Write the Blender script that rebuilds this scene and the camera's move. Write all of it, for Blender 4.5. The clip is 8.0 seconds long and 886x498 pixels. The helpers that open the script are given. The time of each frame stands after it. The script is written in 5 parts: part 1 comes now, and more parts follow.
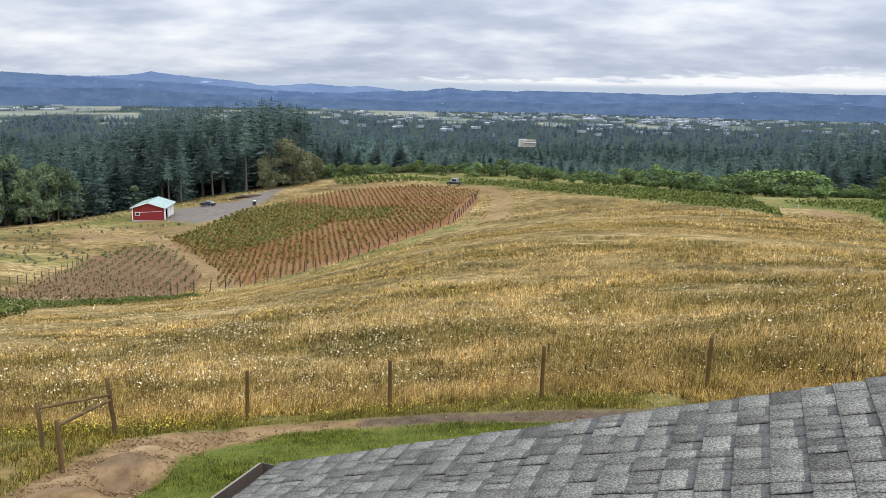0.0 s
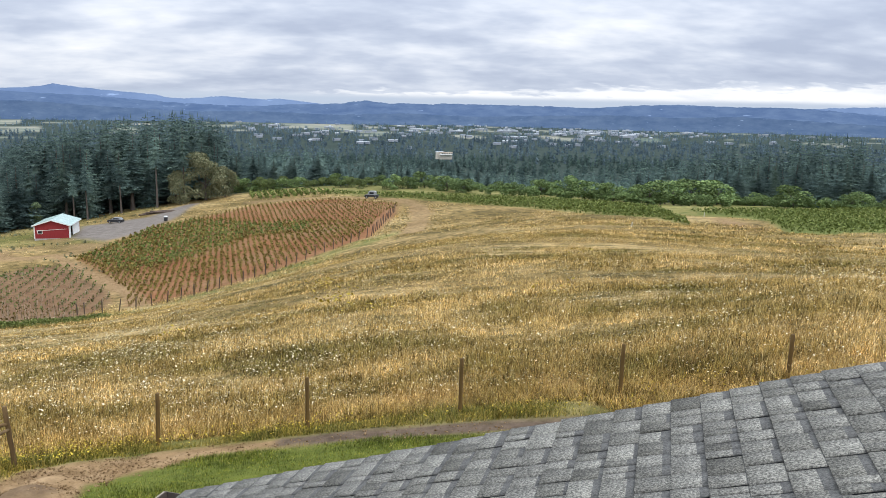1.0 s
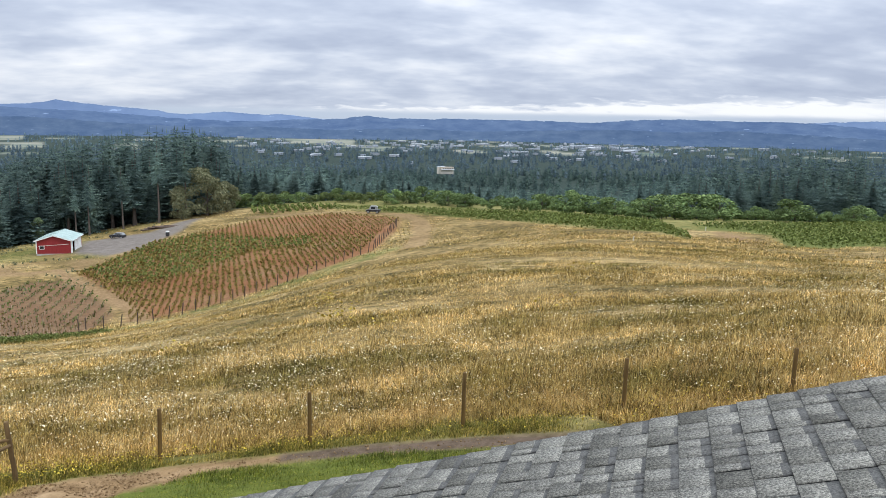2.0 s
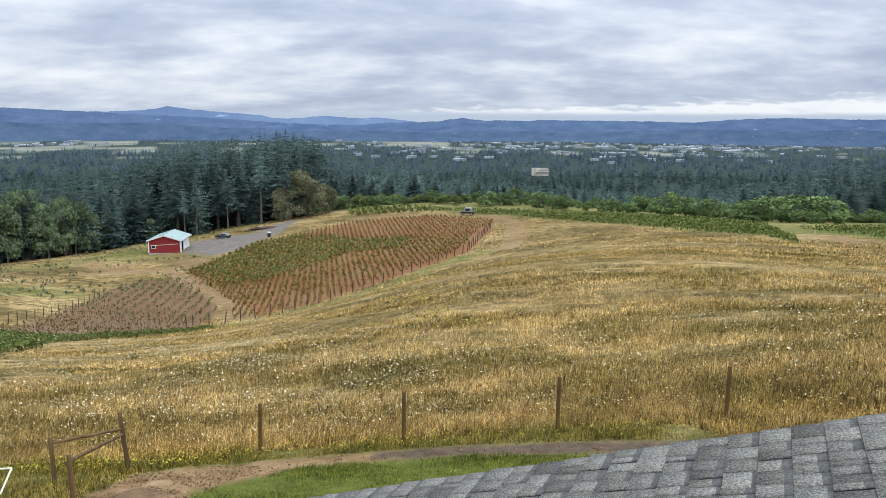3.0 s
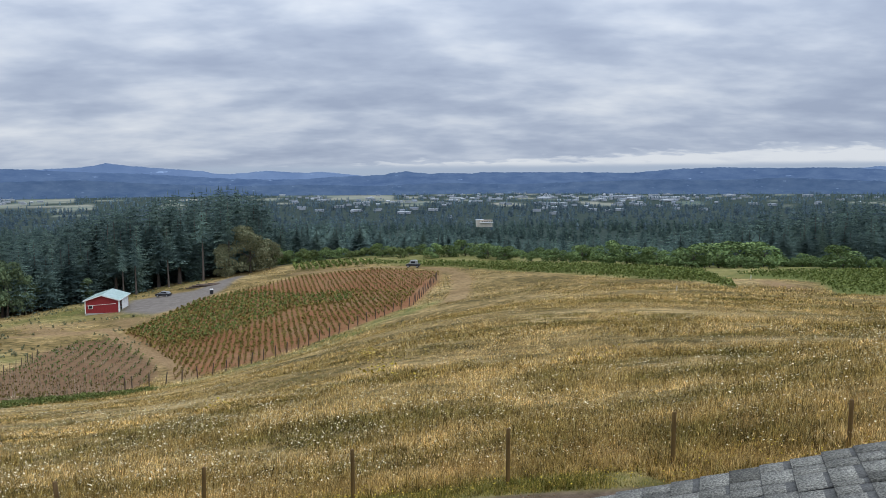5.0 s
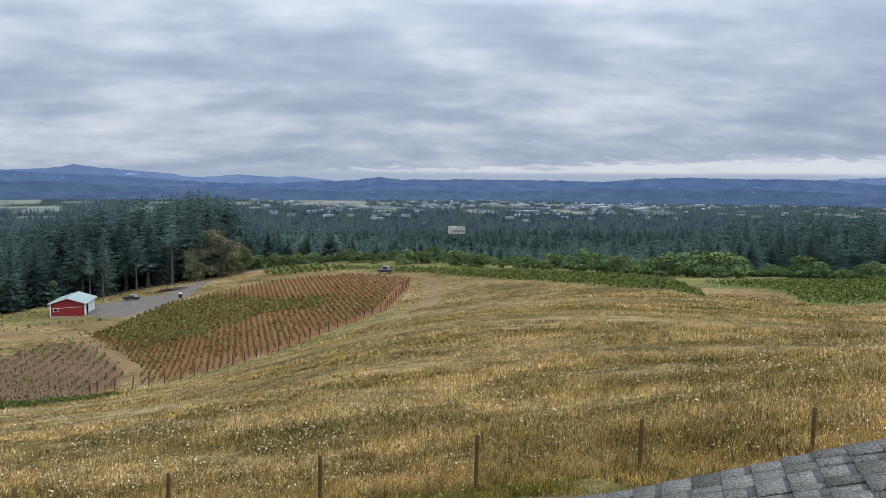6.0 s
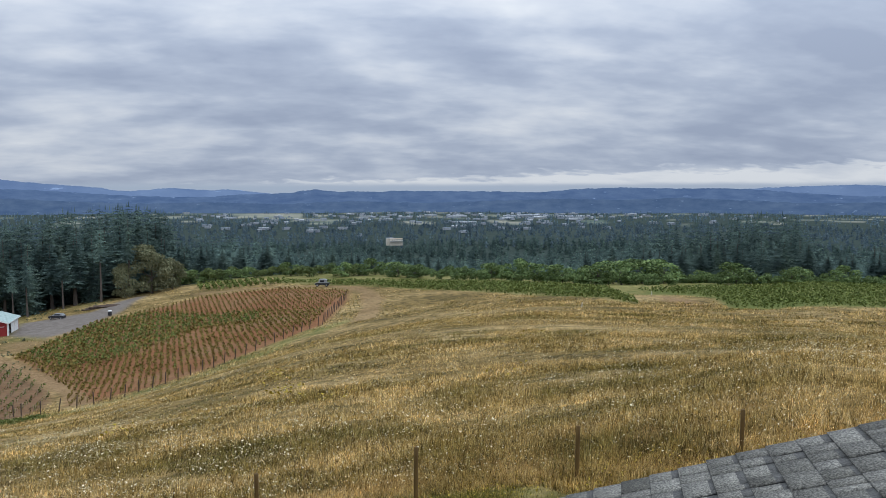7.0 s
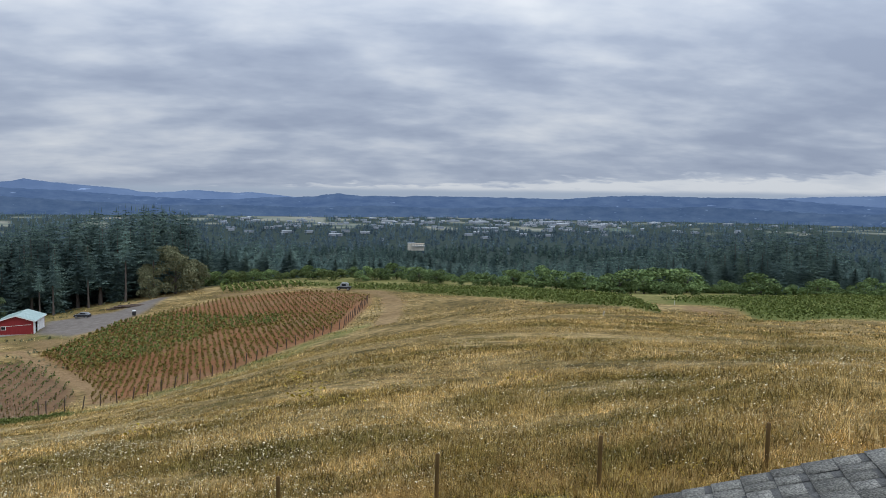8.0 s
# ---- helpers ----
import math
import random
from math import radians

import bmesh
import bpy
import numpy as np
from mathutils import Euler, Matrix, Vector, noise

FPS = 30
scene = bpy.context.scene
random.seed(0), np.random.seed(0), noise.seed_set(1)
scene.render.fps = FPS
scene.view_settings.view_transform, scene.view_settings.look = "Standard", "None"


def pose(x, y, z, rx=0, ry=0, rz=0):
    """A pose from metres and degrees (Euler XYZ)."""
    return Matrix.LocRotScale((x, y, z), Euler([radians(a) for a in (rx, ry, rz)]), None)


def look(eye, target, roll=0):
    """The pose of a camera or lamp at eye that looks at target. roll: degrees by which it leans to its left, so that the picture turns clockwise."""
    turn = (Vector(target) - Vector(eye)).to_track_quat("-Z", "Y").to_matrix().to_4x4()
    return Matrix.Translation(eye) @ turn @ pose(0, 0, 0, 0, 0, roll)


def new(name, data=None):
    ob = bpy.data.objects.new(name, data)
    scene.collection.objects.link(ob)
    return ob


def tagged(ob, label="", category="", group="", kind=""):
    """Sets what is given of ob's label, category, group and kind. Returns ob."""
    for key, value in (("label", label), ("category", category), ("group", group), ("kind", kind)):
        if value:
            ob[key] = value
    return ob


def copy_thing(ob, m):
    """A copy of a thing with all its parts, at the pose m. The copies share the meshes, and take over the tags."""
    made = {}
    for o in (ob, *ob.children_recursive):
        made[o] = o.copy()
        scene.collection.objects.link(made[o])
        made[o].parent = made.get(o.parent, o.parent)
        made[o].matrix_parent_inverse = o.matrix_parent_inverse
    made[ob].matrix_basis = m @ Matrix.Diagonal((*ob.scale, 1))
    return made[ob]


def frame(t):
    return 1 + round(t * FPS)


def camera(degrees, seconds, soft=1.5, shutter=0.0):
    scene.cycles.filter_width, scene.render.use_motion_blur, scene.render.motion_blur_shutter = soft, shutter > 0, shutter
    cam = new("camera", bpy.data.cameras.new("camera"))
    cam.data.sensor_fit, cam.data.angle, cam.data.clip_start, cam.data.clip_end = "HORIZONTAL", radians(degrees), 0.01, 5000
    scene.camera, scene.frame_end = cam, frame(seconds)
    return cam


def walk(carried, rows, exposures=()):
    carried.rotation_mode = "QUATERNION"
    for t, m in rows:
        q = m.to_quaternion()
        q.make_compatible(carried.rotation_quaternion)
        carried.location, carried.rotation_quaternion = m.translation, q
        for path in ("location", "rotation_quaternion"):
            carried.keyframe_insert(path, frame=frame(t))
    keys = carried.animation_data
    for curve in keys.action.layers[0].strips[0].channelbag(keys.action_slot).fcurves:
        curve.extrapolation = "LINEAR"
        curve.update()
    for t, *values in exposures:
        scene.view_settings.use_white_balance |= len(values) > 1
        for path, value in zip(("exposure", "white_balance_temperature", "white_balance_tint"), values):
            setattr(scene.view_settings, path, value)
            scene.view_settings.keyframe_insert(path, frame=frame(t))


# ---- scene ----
# ---- camera and walk ----
cam = camera(58.5, 8.0, soft=0.6)
EYE = 7.0
ROWS = [
    (0.0, 0.000, 0.000, 0.000, 0.00, -11.30, 1.20),
    (0.5, 0.054, 0.058, -0.013, -2.37, -10.51, 0.86),
    (1.0, 0.069, 0.028, 0.015, -5.93, -10.28, 1.20),
    (1.2, 0.054, -0.012, 0.031, -6.62, -10.03, 1.26),
    (2.3, 0.046, 0.082, -0.011, -4.53, -9.16, 0.86),
    (2.5, 0.054, 0.118, -0.022, -2.72, -9.38, 0.58),
    (3.0, 0.030, 0.079, -0.007, 1.08, -9.17, 0.41),
    (3.5, 0.017, 0.027, 0.013, 2.63, -8.67, 0.92),
    (4.0, 0.032, -0.015, 0.012, 1.09, -8.02, 0.70),
    (4.5, 0.041, -0.007, 0.022, -0.98, -6.33, -0.48),
    (4.7, 0.033, -0.009, 0.039, -1.88, -5.81, -0.56),
    (6.0, 0.064, -0.001, 0.022, -4.88, -4.92, 0.51),
    (6.5, 0.087, -0.006, 0.027, -6.96, -4.44, -0.07),
    (7.0, 0.103, -0.004, 0.028, -9.39, -4.07, 0.00),
    (7.5, 0.079, -0.009, 0.043, -9.68, -3.37, 0.97),
    (8.0, 0.039, 0.000, 0.048, -7.82, -3.68, 0.81),
]
walk(cam, [(t, pose(x, y, EYE + z, 90 + pitch, 0, yaw) @ pose(0, 0, 0, 0, 0, roll)) for t, x, y, z, yaw, pitch, roll in ROWS],
     [(0.0, -0.02, 6400, 10), (1.0, 0.06, 6350, 10), (2.5, -0.04, 6250, 9), (3.5, -0.15, 6150, 8), (4.5, -0.40, 6060, 9), (6.0, -0.48, 6030, 9), (7.0, -0.55, 6030, 9), (8.0, -0.64, 6030, 9)])


# ---- world, sun ----
def build_world():
    w = bpy.data.worlds.new("overcast_sky")
    scene.world = w
    w.use_nodes = True
    nt = w.node_tree
    nt.nodes.clear()
    N, L = nt.nodes.new, nt.links.new
    out, bg = N("ShaderNodeOutputWorld"), N("ShaderNodeBackground")
    L(bg.outputs[0], out.inputs[0])
    co, sep = N("ShaderNodeTexCoord"), N("ShaderNodeSeparateXYZ")
    L(co.outputs["Generated"], sep.inputs[0])

    def m(op, a, b=None, clamp=False):
        n = N("ShaderNodeMath")
        n.operation, n.use_clamp = op, clamp
        for i, v in enumerate((a, b)):
            if v is None:
                continue
            if isinstance(v, (int, float)):
                n.inputs[i].default_value = v
            else:
                L(v, n.inputs[i])
        return n.outputs[0]
    x, y, z = sep.outputs
    up = m("MAXIMUM", z, 0.0)
    lift = m("ADD", up, 0.23)
    flat = N("ShaderNodeCombineXYZ")
    L(m("DIVIDE", x, lift), flat.inputs[0]), L(m("DIVIDE", y, lift), flat.inputs[1])

    def cloud(scale, detail, rough, dist, off):
        mp, n = N("ShaderNodeMapping"), N("ShaderNodeTexNoise")
        mp.inputs["Location"].default_value = off
        mp.inputs["Scale"].default_value = (0.72, 1.0, 1.0)
        L(flat.outputs[0], mp.inputs[0]), L(mp.outputs[0], n.inputs["Vector"])
        n.inputs["Scale"].default_value, n.inputs["Detail"].default_value = scale, detail
        n.inputs["Roughness"].default_value, n.inputs["Distortion"].default_value = rough, dist
        return n.outputs["Fac"]
    big = cloud(1.5, 2.0, 0.4, 0.0, (3.1, 1.7, 0))
    fine = cloud(3.4, 4.0, 0.48, 0.15, (0.4, 7.3, 0))
    wisp = cloud(12.0, 3.0, 0.5, 0.2, (5.4, 2.3, 0))

    def step(v, lo, hi):
        n = N("ShaderNodeMapRange")
        n.interpolation_type = "SMOOTHSTEP"
        L(v, n.inputs[0])
        n.inputs["From Min"].default_value, n.inputs["From Max"].default_value = lo, hi
        return n.outputs[0]
    # the cloud sheet breaks up low over the hills, more so to the east
    rag = m("MULTIPLY", m("SUBTRACT", m("ADD", m("MULTIPLY", fine, 0.5), m("MULTIPLY", wisp, 0.5)), 0.5), 0.06)
    edge = m("SUBTRACT", m("ADD", m("ADD", z, rag), 0.0), m("ADD", m("MULTIPLY", x, 0.034), 0.011))
    gap_ = m("MULTIPLY", m("SUBTRACT", 1.0, step(edge, -0.004, 0.005)), step(z, 0.006, 0.014))
    sheet = m("ADD", m("ADD", m("MULTIPLY", big, 0.46), m("MULTIPLY", fine, 0.42)), m("MULTIPLY", wisp, 0.12))
    # the sheet is thinner, so brighter, to the west
    mixed = m("ADD", m("SUBTRACT", sheet, m("MULTIPLY", x, 0.06)), m("MULTIPLY", gap_, 0.20))
    ramp = N("ShaderNodeValToRGB")
    L(mixed, ramp.inputs[0])
    e = ramp.color_ramp.elements
    e[0].position, e[0].color = 0.385, (0.45, 0.505, 0.625, 1)
    e[1].position, e[1].color = 0.685, (0.97, 0.975, 0.98, 1)
    e2 = e.new(0.47)
    e2.color = (0.55, 0.605, 0.715, 1)
    e3 = e.new(0.535)
    e3.color = (0.68, 0.725, 0.81, 1)
    # overcast skies brighten from the horizon to the zenith
    grow = m("ADD", m("MULTIPLY", m("POWER", up, 1.3), 2.6), 1.0)
    sky = N("ShaderNodeTexSky")
    sky.sky_type, sky.sun_disc = "NISHITA", False
    sky.sun_elevation, sky.sun_rotation = radians(48), radians(120)
    tone = N("ShaderNodeVectorMath")
    tone.operation = "SCALE"
    L(sky.outputs[0], tone.inputs[0])
    tone.inputs["Scale"].default_value = 0.07
    lit = N("ShaderNodeVectorMath")
    lit.operation = "SCALE"
    L(ramp.outputs[0], lit.inputs[0]), L(grow, lit.inputs["Scale"])
    # low over the hills the sheet opens to a thin strip of pale clear air
    veil = N("ShaderNodeMapRange")
    veil.interpolation_type = "SMOOTHSTEP"
    veil.inputs["From Min"].default_value, veil.inputs["From Max"].default_value = 0.005, 0.015
    veil.inputs["To Min"].default_value, veil.inputs["To Max"].default_value = 0.0, 1.0
    L(z, veil.inputs[0])
    air, mix = N("ShaderNodeMix"), N("ShaderNodeMix")
    air.data_type = mix.data_type = "RGBA"
    air.inputs[0].default_value = 0.85
    air.inputs[7].default_value = (0.60, 0.69, 0.83, 1)
    L(tone.outputs[0], air.inputs[6])
    L(veil.outputs[0], mix.inputs[0])
    L(air.outputs[2], mix.inputs[6]), L(lit.outputs[0], mix.inputs[7])
    L(mix.outputs[2], bg.inputs[0])
    bg.inputs[1].default_value = 1.0


build_world()
sun_data = bpy.data.lights.new("sun", "SUN")
sun_data.energy, sun_data.angle, sun_data.color = 1.3, radians(22), (1.0, 0.96, 0.9)
sun = new("sun", sun_data)
sun.matrix_world = look((60, -35, 80), (0, 0, 0))
scene.view_settings.exposure = 0.0


# ---- landform ----
# control values of a smooth surface: slope from the eye by bearing (rows) and log distance (columns)
LAND = np.array([
    [-1.244, -0.865, -0.529, -0.370, -0.293, -0.225, -0.173, -0.124, -0.151, -0.202, -0.230],
    [-1.295, -0.897, -0.483, -0.405, -0.322, -0.264, -0.255, -0.198, -0.162, -0.172, -0.182],
    [-1.326, -0.923, -0.522, -0.414, -0.316, -0.289, -0.280, -0.297, -0.155, -0.112, -0.145],
    [-1.324, -0.927, -0.533, -0.363, -0.283, -0.221, -0.167, -0.207, -0.097, -0.076, -0.135],
    [-1.283, -0.899, -0.515, -0.311, -0.268, -0.189, -0.147, -0.131, -0.111, -0.118, -0.142],
    [-1.212, -0.840, -0.474, -0.230, -0.199, -0.176, -0.169, -0.149, -0.099, -0.119, -0.145],
    [-1.126, -0.762, -0.428, -0.197, -0.131, -0.136, -0.124, -0.079, -0.063, -0.099, -0.144],
])
VALLEY = -100.0


def spline(u, n):
    s = np.clip(u, 0, 1) * (n - 3)
    k = np.minimum(s.astype(int), n - 4)
    f = s - k
    b = np.stack([(1 - f) ** 3, 3 * f ** 3 - 6 * f ** 2 + 4, -3 * f ** 3 + 3 * f ** 2 + 3 * f + 1, f ** 3], -1) / 6
    out = np.zeros((len(u), n))
    for j in range(4):
        out[np.arange(len(u)), k + j] = b[:, j]
    return out


def wave(x, y, size, seed=0.0):
    """Smooth uneven waves between about -1 and 1."""
    a, b = x / size + seed, y / size - 1.7 * seed
    return (np.sin(a + 1.3 * np.sin(0.7 * b)) + np.sin(1.31 * b + 1.1 * np.sin(0.9 * a + 2.0)) + np.sin(0.83 * (a + b) + 0.5)) / 3


def smooth(v, a, b):
    s = np.clip((v - a) / (b - a), 0, 1)
    return s * s * (3 - 2 * s)


def heights(x, y):
    x, y = np.atleast_1d(np.asarray(x, float)), np.atleast_1d(np.asarray(y, float))
    r, th = np.hypot(x, y), np.arctan2(x, y)
    bt = spline((th + 0.6) / 1.2, LAND.shape[0])
    rr = np.clip(r, 7.0, 330.0)
    br = spline((np.log(rr) - math.log(7.0)) / math.log(330.0 / 7.0), LAND.shape[1])
    dip = 0.22 * np.exp(-(((x - 10.0) / 4.0) ** 2 + ((y - 14.0) / 2.5) ** 2))
    near = -dip + EYE + np.einsum("ni,ij,nj->n", bt, LAND, br) * rr
    far = VALLEY + 5.0 * wave(x, y, 260.0) + 22.0 * np.exp(-(((x - 122.0) / 70.0) ** 2 + ((y - 1174.0) / 70.0) ** 2))
    z = near + (far - near) * smooth(r, 265.0, 900.0)
    return z


def dug(x, y):
    """Relief of the dug earth by the paddock corner."""
    heap = np.exp(-(((x + 5.45) / 0.55) ** 2 + ((y - 12.9) / 0.4) ** 2)) + 0.6 * np.exp(-(((x + 5.9) / 0.6) ** 2 + ((y - 11.4) / 0.5) ** 2))
    pit = np.exp(-(((x + 5.3) / 0.5) ** 2 + ((y - 12.1) / 0.3) ** 2))
    return 0.25 * heap - 0.26 * pit


def height(x, y):
    return float(heights(x, y)[0])


# ---- plan areas ----
def inside(x, y, poly):
    res = np.zeros(len(x), bool)
    n = len(poly)
    for i in range(n):
        (x0, y0), (x1, y1) = poly[i], poly[(i + 1) % n]
        if y0 == y1:
            continue
        res ^= ((y0 > y) != (y1 > y)) & (x < (x1 - x0) * (y - y0) / (y1 - y0) + x0)
    return res


def to_line(x, y, line):
    """Distance to a line of points."""
    best = np.full(len(x), 1e9)
    for (x0, y0), (x1, y1) in zip(line, line[1:]):
        dx, dy = x1 - x0, y1 - y0
        t = np.clip(((x - x0) * dx + (y - y0) * dy) / (dx * dx + dy * dy), 0, 1)
        best = np.minimum(best, np.hypot(x - x0 - t * dx, y - y0 - t * dy))
    return best


def area(x, y, poly, soft):
    """1 inside the area, fading to 0 across its edge."""
    d = to_line(x, y, list(poly) + [poly[0]])
    d = np.where(inside(x, y, poly), d, -d)
    return smooth(d, -soft, soft)


DIRT = [(-6.9, 10.5), (-6.6, 12.9), (-6.4, 14.9), (-5.3, 15.3), (-2.6, 15.6), (-1.5, 15.5), (-0.9, 15.0), (-2.5, 14.9), (-3.6, 14.3), (-4.6, 13.3), (-4.7, 12.3), (-4.9, 10.5)]
DARK_BED = [(-1.6, 15.55), (0.3, 15.5), (3.0, 15.0), (4.8, 14.5), (4.6, 14.1), (2.5, 14.4), (-0.9, 14.9), (-1.7, 15.1)]
LAWN = [(-5.0, 8.0), (-4.8, 11.5), (-4.6, 12.3), (-4.75, 13.5), (-3.1, 14.85), (0.3, 14.85), (2.5, 14.4), (4.6, 13.9), (5.2, 4.0), (-5.0, 4.0)]
VINES = [(-60.0, 170.3), (-52.7, 205.4), (-40.7, 212.5), (-29.6, 221.7), (-7.2, 216.8), (8.9, 195.3), (7.8, 178.0), (1.6, 150.2), (-8.5, 138.4), (-22.6, 125.0), (-34.4, 117.0), (-39.9, 136.7), (-48.0, 151.6)]
VINES_GREEN = [(-62.0, 182.0), (-53.0, 200.0), (-41.0, 211.0), (-24.0, 193.0), (-9.8, 182.0), (-9.8, 169.0), (-25.0, 173.0), (-37.9, 158.2), (-44.8, 150.5), (-55.0, 165.0)]
VINES_LOW = [(-54.9, 98.2), (-62.5, 122.2), (-67.1, 146.8), (-66.0, 160.0), (-58.5, 162.5), (-51.0, 151.0), (-43.0, 137.0), (-38.6, 124.0), (-37.6, 108.0), (-37.8, 91.0), (-41.5, 84.0), (-49.1, 79.0)]
YARD = [(-70.5, 198.0), (-75.2, 221.0), (-59.1, 226.2), (-52.8, 250.0), (-49.5, 250.0), (-49.9, 219.3), (-54.6, 196.1), (-60.1, 190.9)]
TRACK = [(-82.0, 168.0), (-65.1, 174.0), (-56.7, 160.7), (-46.8, 147.6), (-37.7, 130.6), (-32.6, 117.0)]
TRACK_TOP = [(-31.2, 229.4), (-7.4, 221.2), (4.0, 211.0), (9.8, 203.0), (13.2, 190.0), (13.2, 176.0), (11.6, 160.0), (9.5, 146.0)]
POST_LINE = [(-39.5, 72.6), (-40.6, 88.3), (-37.5, 108.2), (-28.6, 115.2), (-22.2, 122.5), (-17.3, 128.0), (-8.5, 138.4), (1.6, 150.2), (7.8, 182.9)]
FENCE = [(-12.5, 16.2), (-9.3, 16.3), (-7.0, 16.0), (-4.15, 16.05), (-1.07, 16.0), (2.15, 15.85), (5.4, 15.2), (8.7, 14.7), (12.0, 14.2)]
STRIP_LOW = [(-9.5, 231.0), (12.4, 204.0), (29.4, 180.2), (39.0, 164.2), (45.2, 144.6), (50.6, 130.3), (50.5, 116.0)]
STRIP = STRIP_LOW + [(54.0, 128.0), (59.5, 148.0), (63.7, 164.6), (57.5, 184.6), (46.6, 196.6), (33.2, 203.7), (4.1, 222.1), (-9.5, 236.0)]
PATCH = [(61.6, 134.8), (63.3, 129.7), (61.0, 112.0), (57.0, 108.0), (57.6, 122.0)]
VINES_EAST = [(66.0, 152.0), (74.4, 161.0), (86.6, 162.0), (110.0, 165.0), (150.0, 172.0), (150.0, 110.0), (86.0, 103.0), (70.5, 104.4), (63.9, 102.7), (60.8, 106.2), (69.5, 128.2), (69.8, 138.0)]
BEYOND = STRIP_LOW + [(54.0, 128.0), (60.0, 146.0), (63.0, 139.0), (69.0, 138.0), (69.0, 128.0), (60.2, 106.2), (63.9, 102.7), (70.5, 104.4), (86.0, 103.0), (150.0, 110.0), (300.0, 300.0), (-9.5, 400.0)]
BARN_LAWN = [(-92.0, 176.0), (-64.0, 168.0), (-58.0, 186.0), (-70.0, 200.0), (-90.0, 200.0)]
VINES_TOP = [(-38.0, 262.0), (-8.5, 238.0), (-8.0, 228.0), (-31.3, 236.0)]


# ---- materials ----
class Paint:
    """Shorthand for building one node material."""

    def __init__(self, name, rough=0.8, metal=0.0, spec=0.3):
        self.mat = bpy.data.materials.new(name)
        self.mat.use_nodes = True
        self.nt = self.mat.node_tree
        self.bsdf = self.nt.nodes["Principled BSDF"]
        self.bsdf.inputs["Roughness"].default_value = rough
        self.bsdf.inputs["Metallic"].default_value = metal
        self.bsdf.inputs["Specular IOR Level"].default_value = spec
        self.pos = self.nt.nodes.new("ShaderNodeNewGeometry")
        self.obj = self.nt.nodes.new("ShaderNodeTexCoord")

    def link(self, a, b):
        self.nt.links.new(a, b)

    def noise(self, scale, detail=4.0, rough=0.55, stretch=(1, 1, 1), world=True, off=0.0):
        mp, n = self.nt.nodes.new("ShaderNodeMapping"), self.nt.nodes.new("ShaderNodeTexNoise")
        self.link(self.pos.outputs["Position"] if world else self.obj.outputs["Object"], mp.inputs[0])
        mp.inputs["Scale"].default_value = stretch
        mp.inputs["Location"].default_value = (off, off * 0.7, off * 0.3)
        self.link(mp.outputs[0], n.inputs["Vector"])
        n.inputs["Scale"].default_value, n.inputs["Detail"].default_value, n.inputs["Roughness"].default_value = scale, detail, rough
        return n.outputs["Fac"]

    def ramp(self, fac, stops):
        r = self.nt.nodes.new("ShaderNodeValToRGB")
        self.link(fac, r.inputs[0])
        e = r.color_ramp.elements
        while len(e) < len(stops):
            e.new(0.5)
        for el, (p, col) in zip(e, stops):
            el.position, el.color = p, (*col, 1)
        return r.outputs[0]

    def mix(self, fac, a, b):
        n = self.nt.nodes.new("ShaderNodeMix")
        n.data_type = "RGBA"
        for i, v in ((0, fac), (6, a), (7, b)):
            if isinstance(v, (int, float)):
                n.inputs[i].default_value = v
            elif isinstance(v, tuple):
                n.inputs[i].default_value = (*v, 1)
            else:
                self.link(v, n.inputs[i])
        return n.outputs[2]

    def scale_col(self, col, fac_col, amount=1.0):
        n = self.nt.nodes.new("ShaderNodeMix")
        n.data_type, n.blend_type = "RGBA", "MULTIPLY"
        n.inputs[0].default_value = amount
        for i, v in ((6, col), (7, fac_col)):
            if isinstance(v, tuple):
                n.inputs[i].default_value = (*v, 1)
            else:
                self.link(v, n.inputs[i])
        return n.outputs[2]

    def math(self, op, a, b, clamp=True):
        n = self.nt.nodes.new("ShaderNodeMath")
        n.operation, n.use_clamp = op, clamp
        for i, v in ((0, a), (1, b)):
            if isinstance(v, (int, float)):
                n.inputs[i].default_value = v
            else:
                self.link(v, n.inputs[i])
        return n.outputs[0]

    def attr(self, name):
        n = self.nt.nodes.new("ShaderNodeAttribute")
        n.attribute_name = name
        s = self.nt.nodes.new("ShaderNodeSeparateColor")
        self.link(n.outputs["Color"], s.inputs[0])
        return s.outputs

    def island(self):
        return self.pos.outputs["Random Per Island"]

    def each(self):
        return self.nt.nodes.new("ShaderNodeObjectInfo").outputs["Random"]

    def color(self, c):
        if isinstance(c, tuple):
            self.bsdf.inputs["Base Color"].default_value = (*c, 1)
        else:
            self.link(c, self.bsdf.inputs["Base Color"])
        return self

    def bump(self, fac, strength=0.3, dist=0.02):
        n = self.nt.nodes.new("ShaderNodeBump")
        n.inputs["Strength"].default_value, n.inputs["Distance"].default_value = strength, dist
        self.link(fac, n.inputs["Height"])
        self.link(n.outputs[0], self.bsdf.inputs["Normal"])
        return self

    def rough(self, fac, lo, hi):
        n = self.nt.nodes.new("ShaderNodeMapRange")
        self.link(fac, n.inputs[0])
        n.inputs["To Min"].default_value, n.inputs["To Max"].default_value = lo, hi
        self.link(n.outputs[0], self.bsdf.inputs["Roughness"])
        return self


def plain(name, dark, light, scale=3.0, rough=0.7, metal=0.0, bump=0.2, stretch=(1, 1, 1), world=False, detail=5.0):
    p = Paint(name, rough, metal)
    n = p.noise(scale, detail, 0.6, stretch, world)
    p.color(p.ramp(n, [(0.3, dark), (0.7, light)]))
    p.bump(n, bump, 0.01)
    return p.mat


